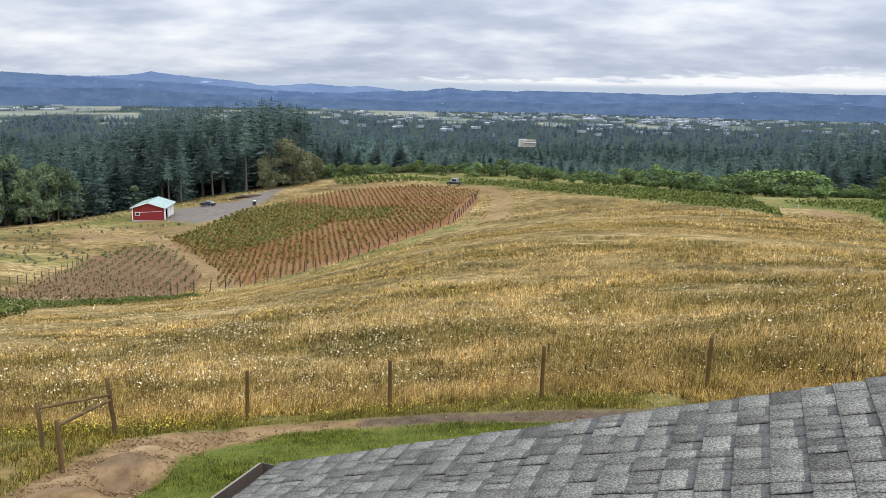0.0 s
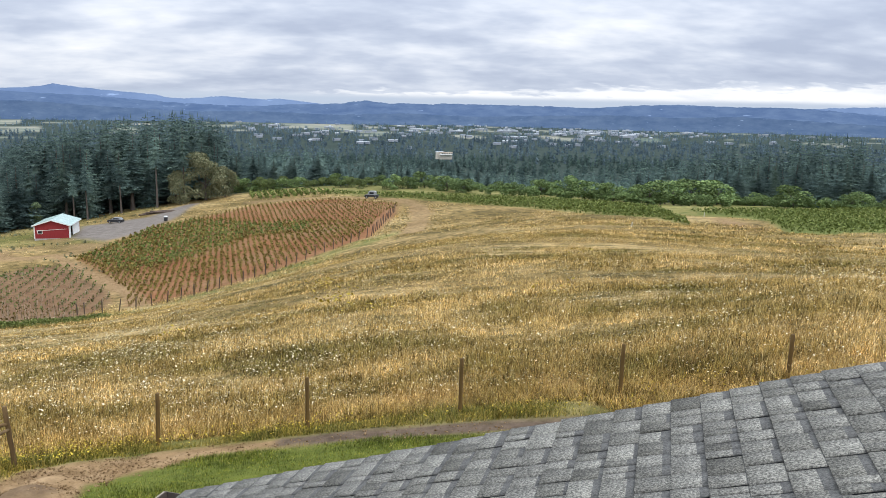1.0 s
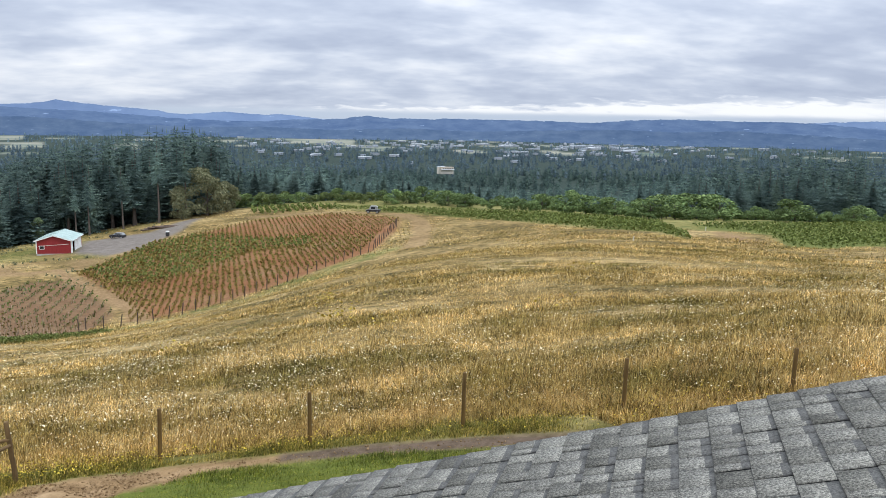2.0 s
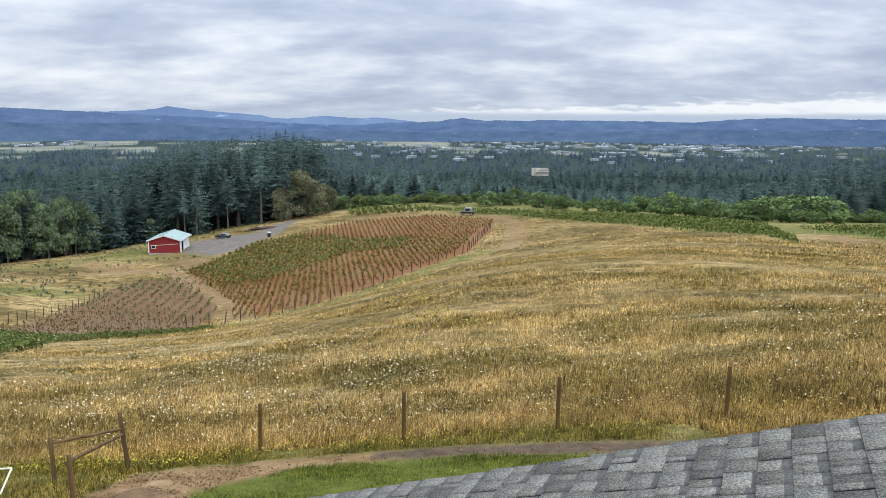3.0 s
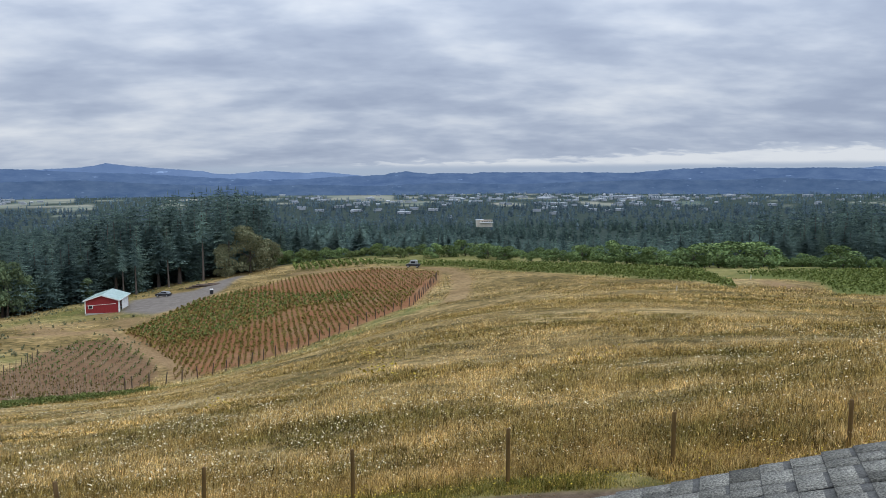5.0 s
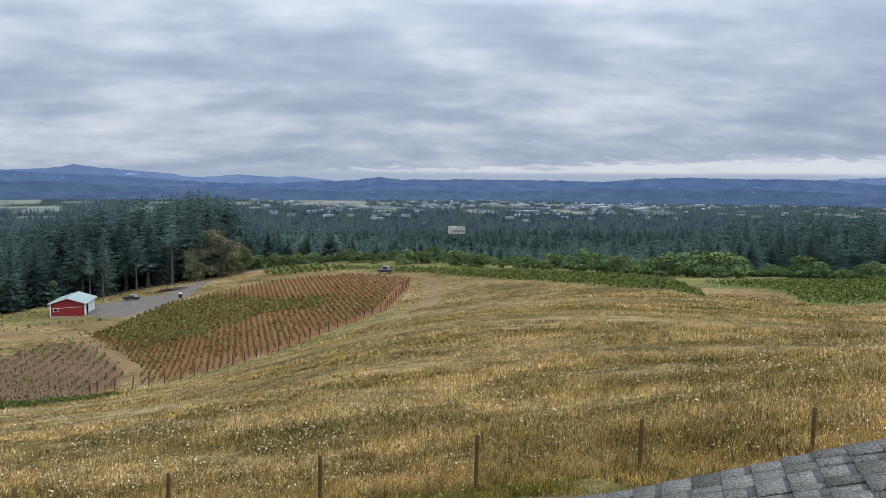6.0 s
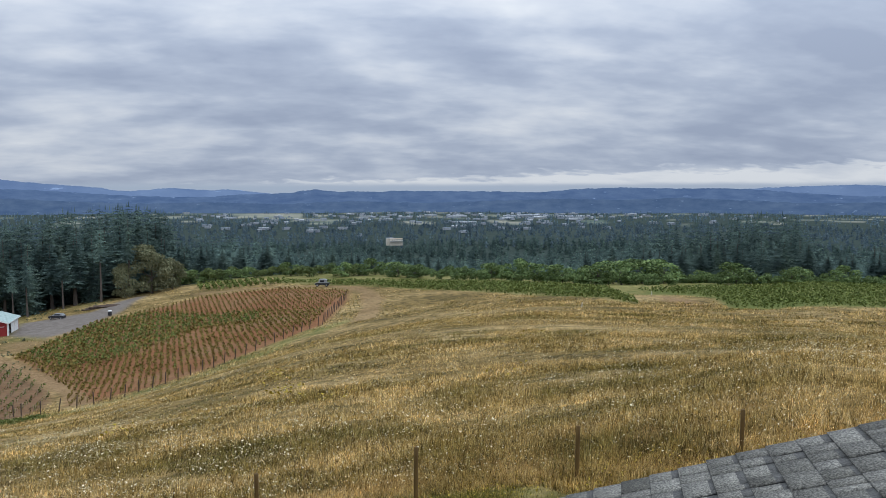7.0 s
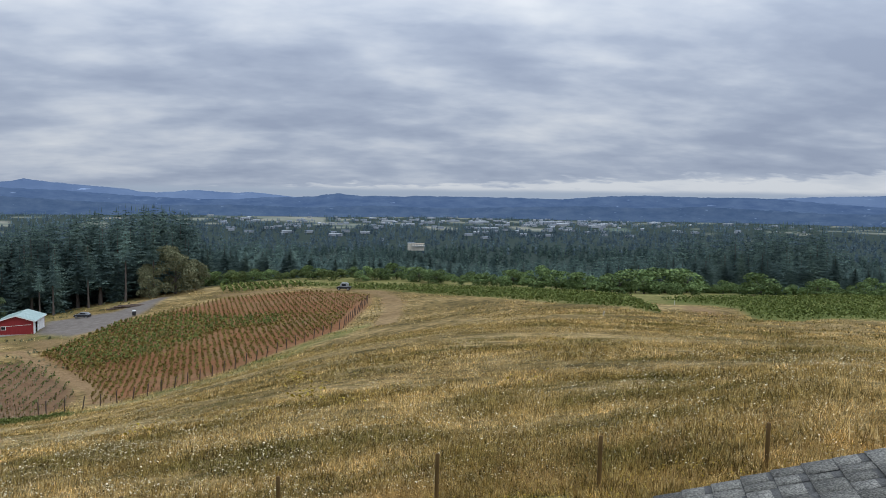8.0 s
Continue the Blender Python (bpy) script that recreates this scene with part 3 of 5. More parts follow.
def conifer_arrays(seed, h, r, bare, whorls, per, steps):
    rnd = random.Random(seed)
    V, F = [], []
    for i in range(whorls):
        t = (i + rnd.uniform(-0.3, 0.3)) / whorls
        t = min(max(t, 0.0), 0.995)
        z = h * (bare + (1 - bare) * t)
        reach = r * (0.12 + 0.88 * (1 - t) ** 0.8) * (0.75 + 0.25 * min(1, t * 6))
        n = max(3, int(per * (0.55 + 0.45 * (1 - t))))
        a0 = rnd.uniform(0, 6.28)
        for j in range(n):
            ln = reach * rnd.uniform(0.6, 1.15)
            v, f = frond_arrays(np.array([0, 0, z + rnd.uniform(-0.3, 0.3)]), a0 + 6.283 * j / n + rnd.uniform(-0.3, 0.3), ln, rnd.uniform(0.35, 0.75) * (1 - 0.5 * t), max(0.35, ln * 0.30), steps, rnd)
            o = len(V)
            V += v
            F += [(a + o, b + o, c + o) for a, b, c in f]
    # dense inner boughs
    for i in range(int(whorls * 0.36) + 1):
        t = i / (whorls // 2 + 1)
        z, rr, n = h * (bare + (1 - bare) * t), r * 0.55 * (1 - t) ** 0.85, (6 if steps > 1 else 4)
        o = len(V)
        V.append(np.array([0, 0, z + h * (1 - bare) * 0.9 / (whorls // 2 + 1)]))
        for j in range(n * 2):
            a = 3.1416 * j / n + i
            q = rr * (rnd.uniform(0.8, 1.15) if j % 2 else rnd.uniform(0.35, 0.6))
            V.append(np.array([math.cos(a) * q, math.sin(a) * q, z - (0.35 * rr if j % 2 else 0)]))
        F += [(o, o + 1 + j, o + 1 + (j + 1) % (n * 2)) for j in range(n * 2)]
    # leading shoot
    o = len(V)
    V += [np.array(q) for q in ((-0.12, 0, h * 0.955), (0.12, 0, h * 0.955), (0, 0.0, h * 1.015))]
    F.append((o, o + 1, o + 2))
    return np.array(V), np.array(F)


def trunk_mesh(name, h, r, lean=0.0, sides=7):
    bm = bmesh.new()
    loops = []
    for k in range(6):
        t = k / 5
        rr = r * (1 - 0.85 * t) * (1.35 if k == 0 else 1)
        loops.append([bm.verts.new((math.cos(6.2832 * j / sides) * rr + lean * math.sin(t * 2.5), math.sin(6.2832 * j / sides) * rr, h * t - (0.8 if k == 0 else 0))) for j in range(sides)])
    for a, b in zip(loops, loops[1:]):
        for j in range(sides):
            bm.faces.new((a[j], a[(j + 1) % sides], b[(j + 1) % sides], b[j])).smooth = True
    bm.faces.new(loops[-1])
    me = bpy.data.meshes.new(name)
    bm.to_mesh(me)
    bm.free()
    me.materials.append(BARK)
    return me


def make_conifer(seed, h, r, bare, whorls=36, per=11, steps=4, label="tall dark green fir tree at the wood's edge", group="firs of the wood"):
    ob = empty("fir_tree", pose(0, 0, 0), label, "tree", group)
    part("trunk", trunk_mesh("trunk", h * 0.97, h * 0.0125, 0.2), BARK, ob)
    v, f = conifer_arrays(seed, h, r, bare, whorls, per, steps)
    part("crown", mesh_of("crown", v, f, [NEEDLES]), NEEDLES, ob)
    return ob


TALL = 30.0
FIRS = [make_conifer(11, TALL, 4.3, 0.10), make_conifer(12, TALL, 3.6, 0.28), make_conifer(13, TALL, 4.8, 0.16),
        make_conifer(14, TALL, 3.9, 0.06), make_conifer(15, TALL, 3.3, 0.42, 22)]
first_used = [False] * len(FIRS)


def set_tree(models, used, k, x, y, h, wide=1.0, tall=TALL, spin=0.0, sink=0.3):
    m = pose(x, y, height(x, y) - sink, 0, 0, spin) @ Matrix.Diagonal((wide * h / tall, wide * h / tall, h / tall, 1))
    if not used[k]:
        used[k] = True
        models[k].matrix_basis = m
        return models[k]
    return copy_thing(models[k], m)


# height of the tree tops over the eye, as a slope, by bearing in degrees
TOPS = [(-40, -0.06), (-32, -0.066), (-29.2, -0.064), (-26.0, -0.054), (-23.7, -0.050), (-21.5, -0.036), (-19.8, -0.028), (-18.0, -0.023), (-15.7, -0.010), (-14.0, -0.008), (-12.2, -0.006), (-9.9, -0.014), (-9.25, -0.038),
        (-7, -0.036), (-5, -0.038), (-3, -0.045), (-1, -0.051), (1, -0.056), (3, -0.061), (7.1, -0.069), (13.2, -0.073), (19.1, -0.060), (21, -0.050), (23.2, -0.044), (25.6, -0.029), (28.0, -0.024), (31.3, -0.017), (33.2, -0.018), (34.4, -0.028), (35.0, -0.050), (36.3, -0.050), (38, -0.035), (45, -0.03)]
EDGE = [(-40, 246), (-33, 240), (-27, 243), (-22, 256), (-17, 264), (-12, 272), (-9.3, 282), (-8.9, 296), (0, 300), (8, 292), (16, 272), (24, 262), (32, 268), (45, 270)]


def top_at(deg):
    return float(np.interp(deg, [b for b, s in TOPS], [s for b, s in TOPS]))


def edge_at(deg):
    return float(np.interp(deg, [b for b, s in EDGE], [s for b, s in EDGE]))


rnd = random.Random(5)


def plant_edge():
    """The firs that stand singly at the front of the wood, row behind row."""
    for row, (back, step) in enumerate(((0, 1.35), (9, 1.4), (19, 1.6), (31, 1.9))):
        deg = -33.5 + row * 0.4
        while deg < 40:
            d = edge_at(deg) + back + rnd.uniform(-3, 3)
            b = deg + rnd.uniform(-0.3, 0.3)
            x, y = d * math.sin(radians(b)), d * math.cos(radians(b))
            top = EYE + d * (top_at(b) + 0.006 * (b < -9) - (0.022 * rnd.random() ** 1.6) - (0.006 if row == 0 else 0))
            h = top - height(x, y)
            mid = -8.5 < b < 22
            if h > 7 and not (mid and row < 1):
                h = min(h, 43 if b < 20 else 48)
                k = rnd.choice((1, 3, 0, 3, 2, 4) if row == 0 and b < -10 else (0, 2, 3))
                set_tree(FIRS, first_used, k, x, y, h, rnd.uniform(1.25, 1.75) * (1.0 if h > 20 else 1.3), spin=rnd.uniform(0, 360))
            deg += step * rnd.uniform(0.75, 1.2) * (1.0 if not mid else 1.1)


plant_edge()
LANKY = [make_conifer(16, TALL, 3.6, 0.5, 18, 9, 4, "lanky fir with a long bare trunk before the wood")]
lanky_used = [False]
for deg_, d_, h_ in ((-14.1, 258.0, 26.5), (-12.35, 260.0, 28.0), (-18.5, 252.0, 21.0), (-19.3, 252.0, 19.5), (-16.4, 256.0, 22.0)):
    set_tree(LANKY, lanky_used, 0, d_ * math.sin(radians(deg_)), d_ * math.cos(radians(deg_)), h_, 1.1, spin=deg_ * 30)


def scatter_conifers(name, count, r0, r1, mat, whorls, per, steps, hmin, hmax, width, label, seed, gap=0.0, bmin=-0.66, bmax=0.76):
    """A wood too far off to count: many firs in one mesh."""
    g = np.random.default_rng(seed)
    models = [conifer_arrays(seed * 10 + i, 25.0, 3.7 * width, 0.05, whorls, per, steps) for i in range(6)]
    models = [(v / 25.0, f) for v, f in models]
    V, F, o = [], [], 0
    b = g.uniform(bmin, bmax, count)
    r = np.sqrt(g.uniform(0, 1, count) * (r1 ** 2 - r0 ** 2) + r0 ** 2)
    x, y = r * np.sin(b), r * np.cos(b)
    keep = wave(x, y, 45.0, seed) + 0.6 * wave(x, y, 17.0, seed + 2) + g.uniform(-0.5, 0.5, count) > gap - 0.5
    keep &= fields(x, y) < 0.4
    z = heights(x, y)
    for i in np.nonzero(keep)[0]:
        deg = math.degrees(b[i])
        h = g.uniform(hmin, hmax)
        if r[i] < edge_at(deg) + (10 if deg < -9 else 34) or (abs(deg - 5.95) < 1.1 and 1165 < r[i] < 1230):
            continue
        if abs(deg - 5.95) < 1.1 and 700 < r[i] < 1170:
            h = min(h, EYE - 0.0640 * r[i] - z[i])
        if r[i] < 700:
            h = min(h, EYE + r[i] * (top_at(deg) - 0.002 - (0.5 if deg < -9 else 1.0) * g.uniform(0, 0.012)) - z[i])
        if h < 6:
            continue
        v, f = models[int(g.integers(6))]
        w = h * g.uniform(0.85, 1.2)
        a = g.uniform(0, 6.28)
        c, s = math.cos(a), math.sin(a)
        V.append(np.stack([(v[:, 0] * c - v[:, 1] * s) * w + x[i], (v[:, 0] * s + v[:, 1] * c) * w + y[i], v[:, 2] * h + z[i] - 0.5], -1))
        F.append(f + o)
        o += len(v)
    me = mesh_of(name, np.concatenate(V), np.concatenate(F), [mat])
    return tagged(new(name, me), label, "woodland", kind="stuff")


scatter_conifers("fir_wood_slope", 800, 290, 560, NEEDLES, 11, 7, 2, 17, 33, 1.9, "dense dark fir wood on the slope", 3, -0.6)
scatter_conifers("fir_wood_west", 450, 270, 390, NEEDLES, 16, 8, 2, 28, 42, 1.6, "tall dark fir wood behind the barn", 7, -1.5, -0.64, -0.165)
scatter_conifers("fir_wood_east", 150, 290, 370, NEEDLES, 18, 8, 2, 36, 50, 1.2, "tall dark fir wood below the vineyard", 9, -1.5, 0.40, 0.635)
scatter_conifers("fir_wood_below", 3300, 500, 1600, NEEDLES_MID_HAZE, 8, 7, 1, 18, 30, 1.8, "fir wood below the hill", 4, -0.2)
scatter_conifers("valley_woods", 5200, 1500, 2800, NEEDLES_FAR_HAZE, 4, 4, 1, 9, 24, 2.8, "scattered woods on the valley floor", 6, 0.1)
scatter_conifers("valley_woods_far", 5200, 2600, 4300, NEEDLES_FAR_HAZE, 3, 4, 1, 8, 18, 3.6, "far woods round the town", 8, 0.3)


# ---- broadleaf trees and shrubs ----
def leaf_cloud(g, lumps, count, size):
    """Leaf sprays on the skins of several uneven lumps (x, y, z, radius, squash)."""
    w = np.array([l[3] ** 2 for l in lumps])
    pick = g.choice(len(lumps), count, p=w / w.sum())
    L = np.array(lumps)[pick]
    d = g.normal(size=(count, 3))
    d /= np.linalg.norm(d, axis=1)[:, None]
    d[:, 2] = np.where(d[:, 2] < -0.5, -d[:, 2], d[:, 2])
    rad = L[:, 3] * (0.62 + 0.46 * g.random(count) ** 0.6)
    c = L[:, :3] + d * rad[:, None] * np.stack([np.ones(count), np.ones(count), L[:, 4]], -1)
    n = d + 0.7 * g.normal(size=(count, 3))
    n /= np.linalg.norm(n, axis=1)[:, None]
    a = np.cross(n, g.normal(size=(count, 3)))
    a /= np.linalg.norm(a, axis=1)[:, None] + 1e-9
    b = np.cross(n, a)
    s = (size * g.uniform(0.5, 1.3, count))[:, None]
    q = np.stack([c - a * s, c - b * s * 0.6 + n * s * 0.15, c + a * s, c + b * s * 0.6 + n * s * 0.15], 1).reshape(-1, 3)
    return q, np.arange(count * 4).reshape(-1, 4)


def make_broadleaf(name, seed, h, lumps, count, size, mat, label, group, trunk=True):
    g = np.random.default_rng(seed)
    ob = empty(name, pose(0, 0, 0), label, "tree" if trunk else "shrub", group)
    v, f = leaf_cloud(g, lumps, count, size)
    if trunk:
        part("trunk", trunk_mesh("trunk", h * 0.6, h * 0.028, 0.5), BARK, ob)
        bm = bmesh.new()
        for i, l in enumerate(lumps[:5]):
            tmp = bpy.data.meshes.new("t")
            lb = log_bm((0.2, 0, h * 0.28 + 0.05 * h * (i % 3)), (l[0] * 0.8, l[1] * 0.8, l[2]), h * 0.014, h * 0.004, 6, 4, 0.25, i + seed)
            lb.to_mesh(tmp)
            lb.free()
            bm.from_mesh(tmp)
            bpy.data.meshes.remove(tmp)
        part("limbs", bm, BARK, ob)
    part("crown", mesh_of("crown", v, f, [mat]), mat, ob)
    return ob


def lumps_for(seed, h, spread, n, low):
    g = random.Random(seed)
    out = []
    for i in range(n):
        a, q = g.uniform(0, 6.28), g.random() ** 0.6
        zz = h * g.uniform(low, 0.86)
        lim = spread * (1.0 - 0.55 * max(0, zz / h - 0.45))
        out.append((math.cos(a) * q * lim * 0.62, math.sin(a) * q * lim * 0.62, zz, g.uniform(0.2, 0.34) * spread, g.uniform(0.7, 0.95)))
    return out


OAKS = [make_broadleaf("oak_tree", 21, 15, lumps_for(21, 15, 9.0, 22, 0.12), 7500, 0.30, OAK, "spreading grey-green oak with pale bare limbs", "oaks at the wood's edge")]
HAZEL = [make_broadleaf("hazel_shrub", 30 + i, 6, lumps_for(30 + i, 6, 4.0, 10, 0.15), 1500, 0.24, (SHRUB, SHRUB_DULL, SHRUB)[i], ("light green leafy shrub below the vineyard", "dull green bramble thicket", "round light green young tree")[i], "shrubs along the vineyard") for i in range(3)]
MAPLE = [make_broadleaf("maple_tree", 41, 14, lumps_for(41, 14, 6.0, 16, 0.14), 3600, 0.28, MAPLE_LEAF, "dull green broadleaf tree before the firs", "broadleaf trees at the wood's edge")]
used_o, used_h, used_m = [False], [False] * 3, [False]


def by_bearing(deg, d):
    return d * math.sin(radians(deg)), d * math.cos(radians(deg))


for deg, d, h, w in ((-10.9, 262, 15.5, 0.98), (-12.6, 259, 10.5, 0.9), (-9.6, 266, 10, 0.9)):
    set_tree(OAKS, used_o, 0, *by_bearing(deg, d), h, w, 15.0, deg * 40)
for i in range(18):
    deg = -33 + i * 0.76 + rnd.uniform(-0.3, 0.3)
    if deg > -24 and i % 3:
        continue
    set_tree(MAPLE, used_m, 0, *by_bearing(deg, edge_at(deg) - 4 + rnd.uniform(-3, 3)), rnd.uniform(11, 19) * (1.0 if deg < -26 else 0.6), rnd.uniform(0.7, 0.95), 14.0, i * 77)
deg = -9.0
while deg < 40:
    k = rnd.choice((0, 2, 2)) if deg > 3 else rnd.choice((1, 1, 0))
    d = float(np.interp(deg, [-9, -3, 1, 9, 13.4, 17.3, 21, 24, 35], [268, 250, 234, 216, 210, 202, 190, 198, 215])) + rnd.uniform(3, 34)
    x, y = by_bearing(deg, d)
    cap = EYE + d * (-0.088 if deg < 3 else -0.085) - height(x, y)
    set_tree(HAZEL, used_h, k, x, y, max(2.2, min(7.5, cap * rnd.uniform(0.7, 1.12))), rnd.uniform(0.95, 1.4), 6.0, deg * 55)
    deg += rnd.uniform(0.3, 0.62)


# ---- meadow grass ----
def blades(name, x, y, hmin, hmax, width, mat, label, seed, lean=0.35, category="grass"):
    """Single grass blades, each one leaning sliver, all in one mesh."""
    g = np.random.default_rng(seed)
    n = len(x)
    z = heights(x, y) - 0.04
    h = g.uniform(hmin, hmax, n) * (0.8 + 0.45 * wave(x, y, 0.45, seed) + 0.25 * wave(x, y, 1.6, seed + 1.0)).clip(0.35, 1.5)
    a = g.uniform(0, 6.283, n)
    t = g.uniform(0, 6.283, n)
    w = width * g.uniform(0.6, 1.4, n) * 0.5
    l = h * np.abs(g.normal(0, lean, n)).clip(0, 0.9)
    base = np.stack([x, y, z], -1)
    ax = np.stack([np.cos(a), np.sin(a), 0 * a], -1) * w[:, None]
    bend = np.stack([np.cos(t) * l + 0.08 * h, np.sin(t) * l, h * np.sqrt(np.clip(1 - (l / h) ** 2, 0.15, 1))], -1)
    v = np.stack([base - ax, base + ax, base + bend], 1).reshape(-1, 3)
    f = np.arange(n * 3).reshape(-1, 3)
    return tagged(new(name, mesh_of(name, v, f, [mat])), label, category, kind="stuff")


def spread(count, r0, r1, b0, b1, seed, power=1.0):
    g = np.random.default_rng(seed)
    b, r = g.uniform(b0, b1, count), np.exp(g.uniform(math.log(r0), math.log(r1), count))
    return r * np.sin(b), r * np.cos(b), r, g


def meadow_mask(x, y):
    fence_y = np.interp(x, [a for a, b in FENCE], [b for a, b in FENCE])
    keep = (y > fence_y + 0.15 - 3.0 * smooth(x, 4.6, 5.8)) & (area(x, y, VINES, 0.5) < 0.4) & (area(x, y, VINES_LOW, 0.5) < 0.5) & (area(x, y, YARD, 0.5) < 0.3) & (area(x, y, VINES_EAST, 0.5) < 0.4) & (area(x, y, VINES_TOP, 0.5) < 0.4) & (area(x, y, BEYOND, 0.5) < 0.4)
    keep &= (to_line(x, y, TRACK) > 2.6) & (to_line(x, y, TRACK_TOP) > 2.0)
    keep &= np.hypot(x, y) < np.interp(np.degrees(np.arctan2(x, y)), [b for b, s in EDGE], [(s - 4 if b < -9 else (min(s - 30, 243 - 1.5 * max(b, 0)) if b < 20 else 190)) for b, s in EDGE])
    return keep


def tufted(x, y, g, size):
    """Gathers blades into tufts, so that the meadow is uneven."""
    k = g.random(len(x)) < 0.6
    cx, cy = np.round(x / size + 0.3 * np.sin(y * 3)) * size, np.round(y / size + 0.3 * np.sin(x * 2)) * size
    j = g.normal(0, 0.22 * size, (2, len(x)))
    return np.where(k, cx + j[0], x), np.where(k, cy + j[1], y)


for name, count, r0, r1, w, h0, h1, size, seed in (("meadow_grass_near", 390000, 14.0, 36.0, 0.017, 0.12, 0.5, 0.26, 51),
                                                   ("meadow_grass_middle", 250000, 36.0, 85.0, 0.036, 0.14, 0.46, 0.42, 52),
                                                   ("meadow_grass_far", 260000, 85.0, 262.0, 0.11, 0.15, 0.45, 1.1, 53)):
    x, y, r, g = spread(count, r0, r1, -0.66, 0.74, seed)
    x, y = tufted(x, y, g, size)
    k = meadow_mask(x, y)
    k &= ~((x < -44) & (y > 90) & (g.random(len(x)) < 0.75))
    lush = to_line(x, y, [(px + 1.8, py - 3.4) for px, py in POST_LINE[1:-1]]) < 4.0 + wave(x, y, 3.0)
    k &= ~(lush & (g.random(len(x)) < 0.5))
    blades(name, x[k], y[k], h0, h1, w, STRAW, "tall dry straw-coloured meadow grass", seed, 0.85)

x, y, r, g = spread(150000, 14.0, 24.0, -0.66, 0.74, 54)
fy = np.interp(x, [a for a, b in FENCE], [b for a, b in FENCE])
k = (y > fy + 0.2 - 3.0 * smooth(x, 4.6, 5.8)) & (y < fy + 1.2 + 5.0 * g.random(len(x)) ** 1.6 + 0.8 * wave(x, y, 1.2)) & (g.random(len(x)) < 0.8)
blades("tawny_grass_band", x[k], y[k], 0.2, 0.55, 0.007, TAWNY, "tawny ripe grass along the fence", 55, 0.5)
def seed_heads(name, count, r0, r1, size, mat, label, seed):
    """Ripe seed heads: small leaf-shaped flecks at the top of the grass."""
    x, y, r, g = spread(count, r0, r1, -0.66, 0.74, seed)
    k = meadow_mask(x, y)
    x, y = x[k], y[k]
    n = len(x)
    c = np.stack([x, y, heights(x, y) + g.uniform(0.15, 0.5, n)], -1)
    a = g.normal(size=(n, 3)) * np.array([0.7, 0.7, 1.0])
    a /= np.linalg.norm(a, axis=1)[:, None]
    b = np.cross(a, g.normal(size=(n, 3)))
    b /= np.linalg.norm(b, axis=1)[:, None]
    s = (size * g.uniform(0.5, 1.5, n))[:, None]
    v = np.stack([c - a * s, c + b * s * 0.4, c + a * s, c - b * s * 0.4], 1).reshape(-1, 3)
    tagged(new(name, mesh_of(name, v, np.arange(n * 4).reshape(-1, 4), [mat])), label, "grass", kind="stuff")


seed_heads("seed_heads_near", 50000, 15.5, 40.0, 0.02, STRAW, "pale ripe seed heads of the meadow grass", 63)
seed_heads("seed_heads_far", 26000, 40.0, 130.0, 0.045, STRAW, "ripe seed heads farther up the meadow", 64)
g = np.random.default_rng(65)
x = g.uniform(-13.0, 12.0, 90000)
fy = np.interp(x, [a for a, b in FENCE], [b for a, b in FENCE])
y = fy + g.normal(-0.3, 0.45, 90000)
k = (np.abs(y - fy + 0.3) < 0.85 + 0.3 * wave(x, y, 0.8)) & (area(x, y, DIRT, 0.1) < 0.3) & (area(x, y, DARK_BED, 0.1) < 0.4)
k &= g.random(len(x)) > smooth(x, 4.3, 6.4)
blades("fence_weeds", x[k], y[k], 0.05, 0.26, 0.013, GREEN, "low green weeds along the fence", 56, 0.5, "weeds")
g = np.random.default_rng(57)
x, y = g.uniform(-5.2, 6.0, 170000), g.uniform(9.0, 15.2, 170000)
k = (area(x, y, LAWN, 0.1) > 0.5) & (y > 8.0 + 0.4 * (x + 5))
blades("lawn_blades", x[k], y[k], 0.09, 0.16, 0.016, TURF, "short bright green mown lawn", 58, 0.6, "lawn")
g = np.random.default_rng(59)
x, y = g.uniform(-13, -5.2, 60000), g.uniform(8.5, 16.5, 60000)
fy = np.interp(x, [a for a, b in FENCE], [b for a, b in FENCE])
k = (area(x, y, DIRT, 0.15) < 0.25) & (y < fy) & (wave(x, y, 0.7, 3.0) > -0.75)
blades("rough_grass", x[k], y[k], 0.05, 0.28, 0.02, GREEN, "patchy rough grass beside the dirt", 60, 0.6)
x, y, r, g = spread(26000, 60.0, 190.0, -0.62, 0.3, 61)
k = to_line(x, y, [(px + 1.8, py - 3.4) for px, py in POST_LINE[1:-1]]) < 3.6 + 1.5 * wave(x, y, 3.0)
blades("green_verge", x[k], y[k], 0.15, 0.45, 0.07, GREEN, "green verge below the vineyard posts", 62, 0.5)


# ---- flowers ----
def flower_heads(name, x, y, h0, h1, size, mat, label, seed):
    g = np.random.default_rng(seed)
    n = len(x)
    c = np.stack([x, y, heights(x, y) + g.uniform(h0, h1, n)], -1)
    s = size * g.uniform(0.5, 1.25, n)
    tilt = g.normal(0, 0.4, (n, 2)) + np.array([0.0, -0.35])
    ring = []
    for j in range(6):
        a = 6.2832 * j / 6
        dx, dy = np.cos(a) * s, np.sin(a) * s
        ring.append(c + np.stack([dx, dy, dx * tilt[:, 0] + dy * tilt[:, 1] - 0.15 * s * (j % 2)], -1))
    v = np.stack([c + np.stack([0 * s, 0 * s, 0.25 * s], -1)] + ring, 1).reshape(-1, 3)
    o = np.arange(n)[:, None] * 7
    f = np.concatenate([o + np.array([[0, 1 + j, 1 + (j + 1) % 6]]) for j in range(6)])
    return tagged(new(name, mesh_of(name, v, f, [mat])), label, "wildflowers", kind="stuff")


